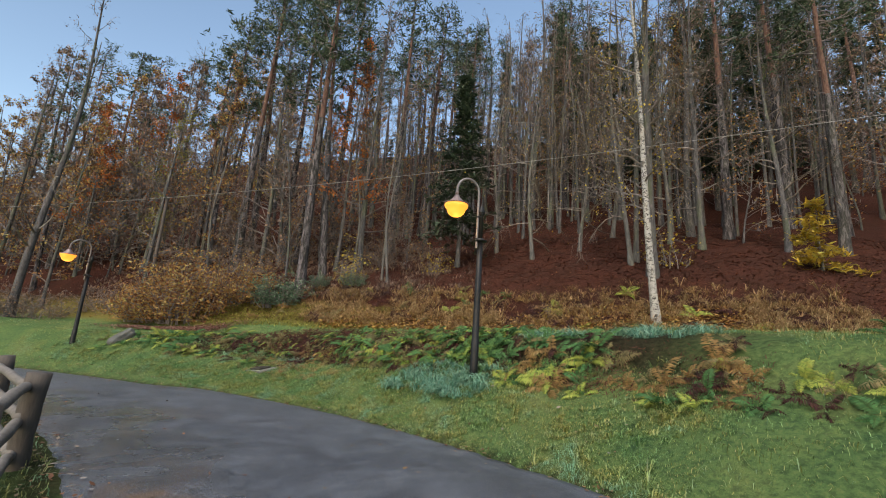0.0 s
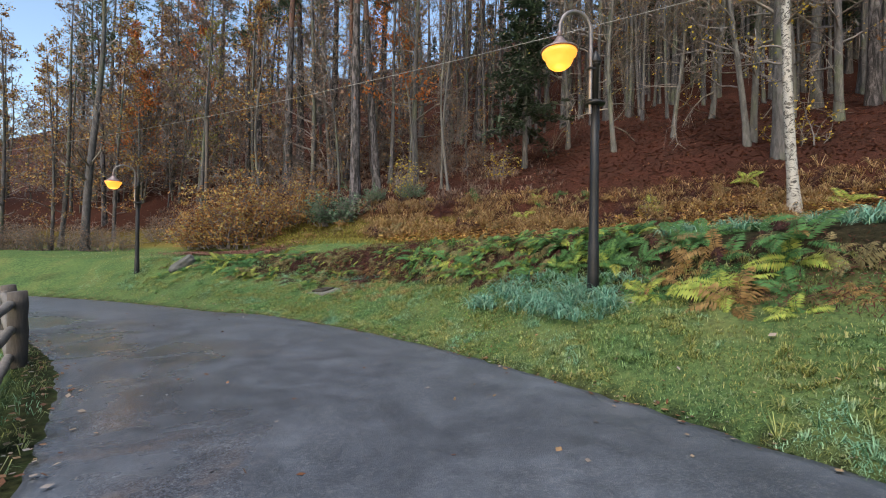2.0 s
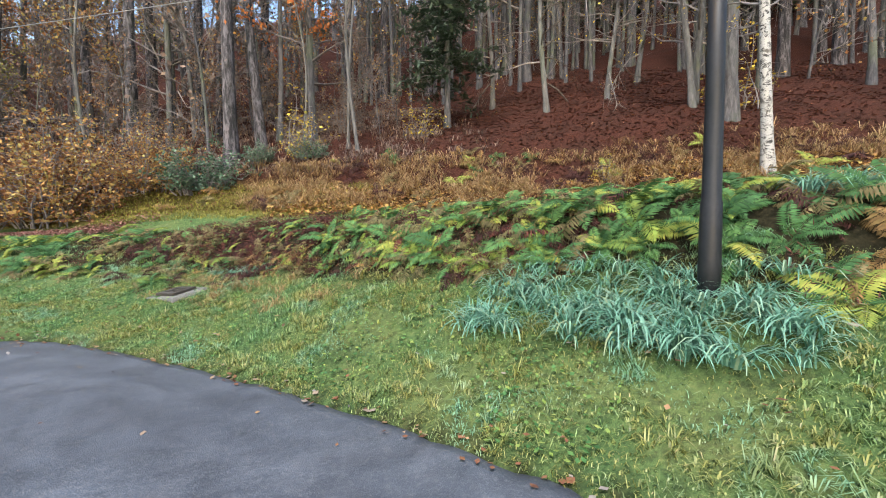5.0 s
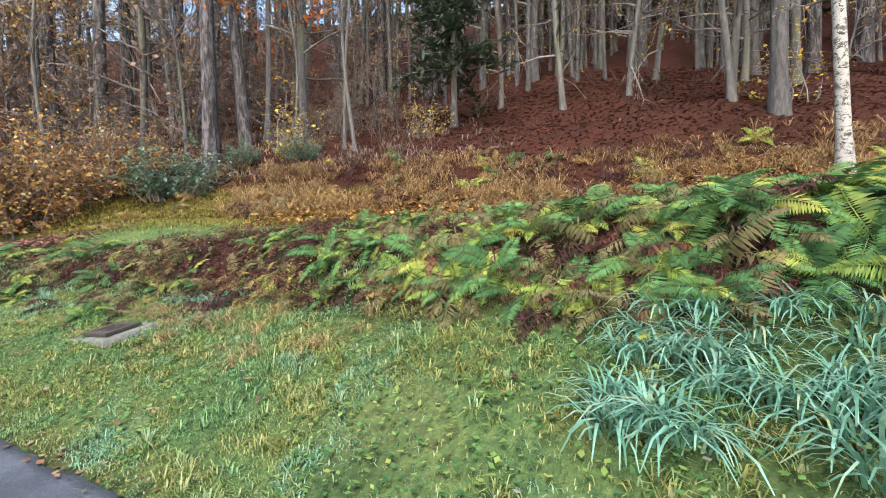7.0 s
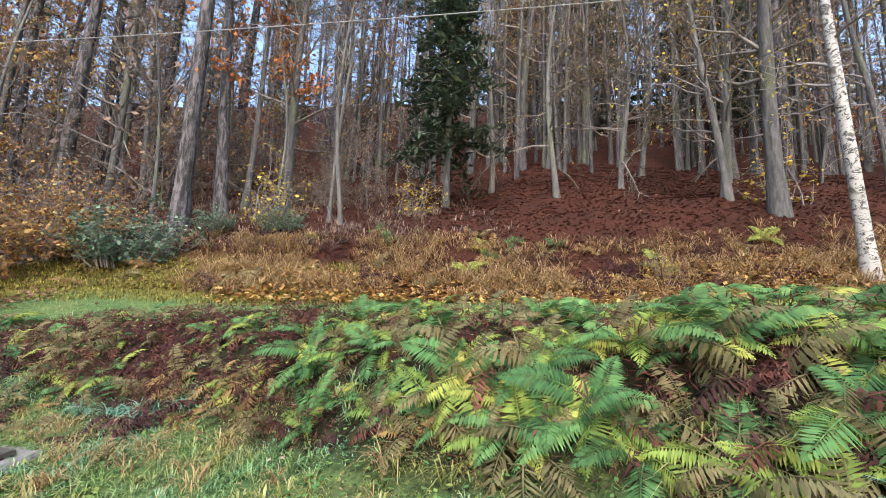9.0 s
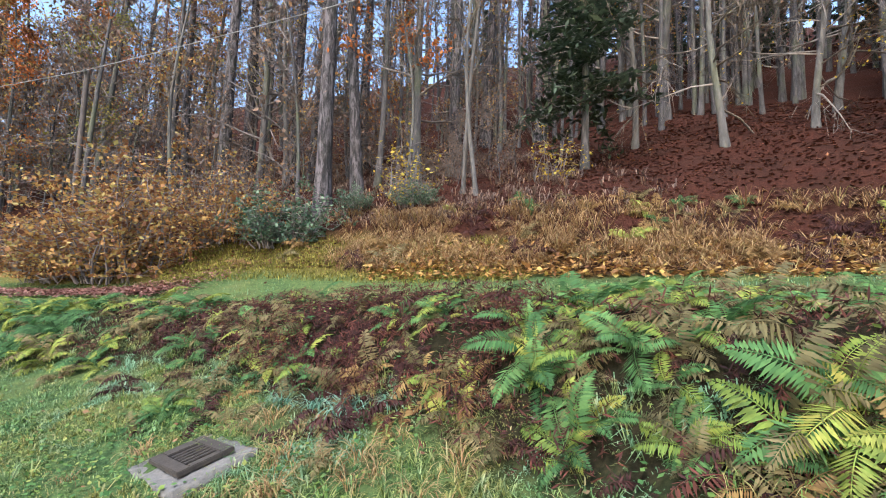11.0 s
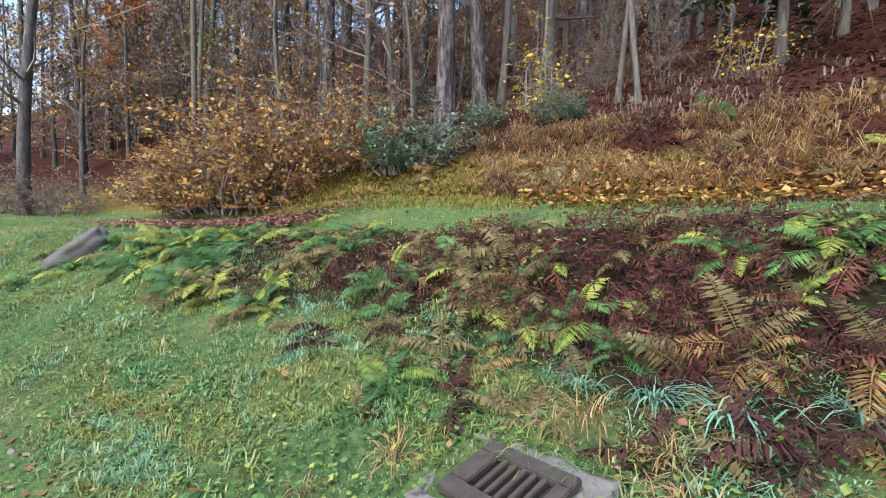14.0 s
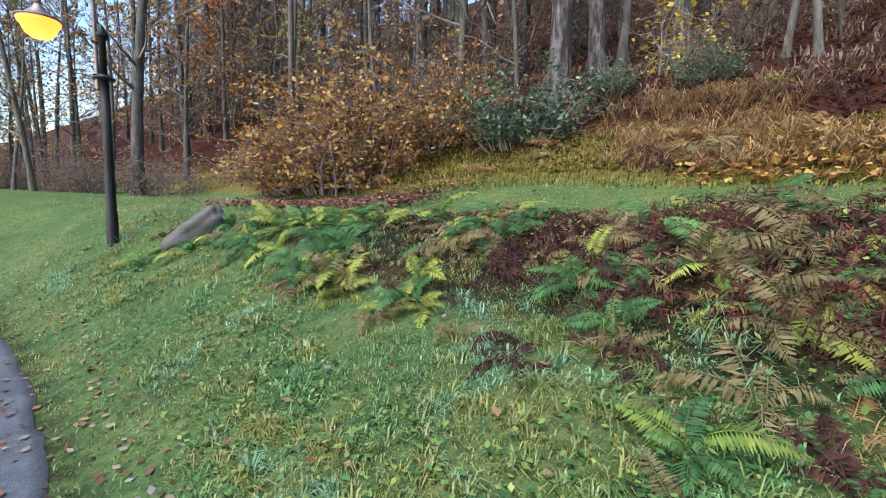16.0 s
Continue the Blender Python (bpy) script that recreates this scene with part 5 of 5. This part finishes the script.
def build_grass():
    rng = np.random.default_rng(3)
    X, Y, L = [], [], []
    for n, a0, a1, s0, s1, l in ((40000, 28, 45, 0.02, 2.4, 0.05), (76000, 44, 60, 0.02, 2.6, 0.042), (26000, 59, 78, 0.02, 3.0, 0.05), (12000, 24, 72, 3.7, 7.5, 0.09), (6000, 62, 85, 2.0, 8.0, 0.1), (6000, 54, 80, -0.55, 0.05, 0.05), (5000, 20, 66, -5.6, -4.5, 0.1), (14000, 10, 28, 0.02, 6.5, 0.09)):
        x, y = scatter(rng, n, a0, a1, s0, s1)
        keep = (h_of(x, y) < 19.6) & ((s_of(x, y) > 0.02) | (s0 < -3))
        X.append(x[keep]); Y.append(y[keep]); L.append(np.full(keep.sum(), l))
    X, Y, L = np.concatenate(X), np.concatenate(Y), np.concatenate(L)
    patch = wob(X, Y, 1.9, 12)
    keep = rng.uniform(size=len(X)) < 0.68 + 0.7 * patch + 0.5 * wob(X, Y, 6.0, 24)
    hole = np.hypot(X + 5.17, Y - 16.41) < 0.3
    keep &= ~hole
    X, Y, L = X[keep], Y[keep], L[keep]
    n = len(X)
    L = L * rng.lognormal(0, 0.35, n) * (1 + 0.35 * wob(X, Y, 3.3, 13))
    v, f = blades(rng, X, Y, L, rng.uniform(0.005, 0.009, n), rng.uniform(0.45, 1.02, n))
    stuff("grass", v, f, MAT_GRASS, "short damp green grass of the verge", "grass")
    x, y = scatter(rng, 5200, 28, 74, 0.1, 2.6)
    k = (wob(x, y, 2.4, 18) > -0.1) & (np.hypot(x + 5.17, y - 16.41) > 0.45)
    x, y = x[k], y[k]
    tall = np.repeat(rng.lognormal(-2.3, 0.35, len(x)), 11)
    x, y, an = clumps(rng, x, y, 11, 0.035)
    n = len(x)
    v, f = blades(rng, x, y, tall * rng.uniform(0.7, 1.2, n), rng.uniform(0.006, 0.012, n), rng.uniform(0.55, 1.05, n), an)
    stuff("grass_clumps", v, f, MAT_GRASS, "longer uneven tufts in the damp verge grass", "grass")
    # broad low herbs in the turf
    so = Soup()
    x, y = scatter(rng, 24000, 38, 72, 0.12, 4.4)
    k = (wob(x, y, 1.3, 14) > -0.12) & (np.hypot(x + 5.17, y - 16.41) > 0.36)
    x, y = x[k], y[k]
    so.cards(np.stack([x, y, ground_z(x, y) + rng.uniform(0.02, 0.075, len(x)) + 0.05 * step(s_of(x, y), 2.0, 2.6)], -1), 0.03, rng, 0.7, 1.4)
    tagged(new("herbs", so.mesh("herbs", MAT_HERB)), "low leafy herbs growing in the turf", "herbs", kind="stuff")
    # moss and low growth on the foot of the forest bank
    x = -11 + 9.5 * rng.uniform(0, 1, 9000)
    h = rng.uniform(19.2, 21.6, 9000)
    y = (h - 0.355 * x) / 0.935
    v, f = blades(rng, x, y, rng.uniform(0.06, 0.2, 9000), rng.uniform(0.012, 0.025, 9000), rng.uniform(0.3, 0.9, 9000))
    stuff("mossy_growth", v, f, MAT_MOSS, "yellow-green moss and low growth at the foot of the bank", "moss")
    # low withered growth between the trunks
    n = 2600
    x = rng.uniform(-22, 3, n)
    h = 22.2 + 9 * rng.uniform(0, 1, n) ** 1.3
    y = (h - 0.355 * x) / 0.935
    k = rng.uniform(size=n) < (0.65 + 0.7 * wob(x, y, 0.8, 23)) * (1 - 0.8 * step(x, -2, 2.5))
    x, y, an = clumps(rng, x[k], y[k], 12, 0.25)
    n = len(x)
    v, f = blades(rng, x, y, rng.uniform(0.12, 0.5, n), rng.uniform(0.015, 0.04, n), rng.uniform(0.5, 1.05, n), an)
    stuff("undergrowth", v, f, MAT_LEAF_BROWN, "low withered brown undergrowth between the trunks", "undergrowth")
    # dry grass on the forest bank
    n = 2300
    x = rng.uniform(-6, 16, n)
    h = 19.7 + 3.0 * rng.uniform(0, 1, n) ** 0.8
    y = (h - 0.355 * x) / 0.935 - 1.4 * step(x, 3, 9) * rng.uniform(0, 1, n)
    k = rng.uniform(size=n) < 0.6 + 0.9 * wob(x, y, 1.3, 15)
    x, y = x[k], y[k]
    tall = np.repeat(rng.lognormal(-0.75, 0.3, len(x)), 14)
    x, y, an = clumps(rng, x, y, 14, 0.08)
    n = len(x)
    v, f = blades(rng, x, y, tall * rng.uniform(0.6, 1.2, n), rng.uniform(0.01, 0.02, n), rng.uniform(0.85, 1.15, n), an)
    stuff("dry_grass", v, f, MAT_GRASS_DRY, "long dry tawny grass on the forest bank", "grass")


def tussock_mesh(seed, mat, n, length, width):
    rng = np.random.default_rng(seed)
    V, F = [], []
    for i in range(n):
        an = rng.uniform(0, 6.28)
        d, sd = np.array([np.cos(an), np.sin(an), 0]), np.array([-np.sin(an), np.cos(an), 0])
        L, w = length * rng.uniform(0.6, 1.2), width * rng.uniform(0.7, 1.2)
        root = d * rng.uniform(0, 0.1) + sd * rng.normal(0, 0.05)
        e = rng.uniform(0.9, 1.45)
        k = len(V)
        p = root.copy()
        for j in range(5):
            ww = w * (1 - (j / 4.6) ** 2) * 0.5
            V += [p - sd * ww, p + sd * ww]
            p = p + (d * math.cos(e) + np.array([0, 0, math.sin(e)])) * L / 4
            e -= rng.uniform(0.45, 0.75)
        for j in range(4):
            a = k + 2 * j
            F += [(a, a + 1, a + 3), (a, a + 3, a + 2)]
    return mesh_from("tuft", np.array(V), np.array(F), mat)


def build_tussocks():
    rng = np.random.default_rng(21)
    blue = [tussock_mesh(i, MAT_GRASS_BLUE, 46, 0.46, 0.02) for i in range(3)]
    dry = [tussock_mesh(10 + i, MAT_GRASS_DRY, 34, 0.36, 0.009) for i in range(2)]
    lush = [tussock_mesh(20 + i, MAT_GRASS_LUSH, 40, 0.3, 0.009) for i in range(2)]

    def one(meshes, x, y, size, label):
        t = thing("grass_tussock", label, "grass tussock")
        part_mesh("tuft", meshes[rng.integers(0, len(meshes))], t)
        put(t, x, y, rng.uniform(0, 6.28), size, 0.02, rng.normal(0, 5))

    lb = "drooping bluish-green grass tussock wet with dew"
    for i in range(58):
        a, s = rng.uniform(36.5, 42.0), rng.uniform(1.15, 2.2)
        x, y = on_arc(s, a)
        one(blue, float(x), float(y), rng.uniform(0.6, 1.0), lb)
    for i in range(26):
        a, s = rng.uniform(30, 37), rng.uniform(3.0, 4.6)
        x, y = on_arc(s, a)
        one(blue, float(x), float(y), rng.uniform(0.6, 1.0), lb)
    for x, y, k in ((-4.4, 16.95, 0.6), (-4.1, 16.75, 0.7), (-4.75, 17.1, 0.5), (-3.7, 16.6, 0.5), (-6.9, 19.9, 0.6), (-4.4, 18.9, 0.5)):
        one(blue, x, y, k, lb)
    for x, y, k in ((-4.72, 16.85, 0.9), (-4.5, 16.3, 0.8), (-4.95, 16.9, 0.7), (-5.75, 16.75, 0.6), (-3.9, 15.9, 0.7), (-3.6, 16.2, 0.6), (-6.2, 16.6, 0.5), (-4.45, 16.6, 0.6)):
        one(dry, x, y, k, "bleached dry grass tussock beside the drain")
    for i in range(30):
        a, s = rng.uniform(46, 55), rng.uniform(1.2, 2.1)
        x, y = on_arc(s, a)
        if math.hypot(x + 5.17, y - 16.41) > 0.5:
            one(dry, float(x), float(y), rng.uniform(0.5, 0.95), "bleached dry grass tussock on the verge")
    for i in range(46):
        a, s = rng.uniform(43, 58), rng.uniform(1.2, 2.5)
        x, y = on_arc(s, a)
        one(lush, float(x), float(y), rng.uniform(0.4, 0.8), "loose green grass tussock on the verge")


def build_leaves():
    rng = np.random.default_rng(31)
    # beech litter over the slope
    n = 38000
    x = rng.uniform(-16, 24, n)
    h = 19.9 + 16 * rng.uniform(0, 1, n) ** 1.5
    y = (h - 0.355 * x) / 0.935
    so = Soup()
    so.cards(np.stack([x, y, ground_z(x, y) + 0.03], -1), rng.uniform(0.06, 0.1, n), rng, 0.85, 1.3)
    tagged(new("leaf_litter", so.mesh("leaf_litter", MAT_LITTER)), "dark red-brown fallen beech leaves over the slope", "leaves", kind="stuff")
    # yellow and tawny leaves along the foot of the forest bank
    n = 9000
    x = rng.uniform(-5, 12, n)
    h = 19.3 + 1.9 * rng.uniform(0, 1, n)
    y = (h - 0.355 * x) / 0.935
    so = Soup()
    so.cards(np.stack([x, y, ground_z(x, y) + rng.uniform(0.03, 0.16, n)], -1), rng.uniform(0.06, 0.11, n), rng, 0.6, 1.4)
    tagged(new("bank_leaves", so.mesh("bank_leaves", MAT_BANK_LEAF)), "tawny and yellow fallen leaves on the foot of the bank", "leaves", kind="stuff")
    # drift of leaves under the beech bush
    n = 8000
    x, y = rng.normal(-11.7, 1.3, n), rng.normal(23.8, 0.42, n)
    so = Soup()
    so.cards(np.stack([x, y, ground_z(x, y) + rng.uniform(0.05, 0.12, n)], -1), 0.07, rng, 0.75, 1.3)
    tagged(new("leaf_drift", so.mesh("leaf_drift", MAT_DRIFT)), "drift of reddish fallen leaves below the beech bush", "leaves", kind="stuff")
    # scattered leaves along the lane and in the grass
    so = Soup()
    for n, a0, a1, s0, s1, up in ((420, 28, 80, -0.12, 0.16, 0.02), (480, 55, 80, -0.8, 0.05, 0.03), (260, 30, 62, 0.2, 2.4, 0.05), (110, 26, 62, -4.2, -0.2, 0.026), (420, 24, 62, -4.75, -4.2, 0.03)):
        x, y = scatter(rng, n, a0, a1, s0, s1)
        z = np.where(s_of(x, y) < -0.05, road_z(x, y) + 0.035, ground_z(x, y) + up)
        so.cards(np.stack([x, y, z], -1), rng.uniform(0.028, 0.052, n), rng, 0.75, 1.35)
    tagged(new("fallen_leaves", so.mesh("fallen_leaves", MAT_LITTER_MIX)), "scattered damp brown and orange fallen leaves", "leaves", kind="stuff")


build_grass()
build_tussocks()
build_leaves()
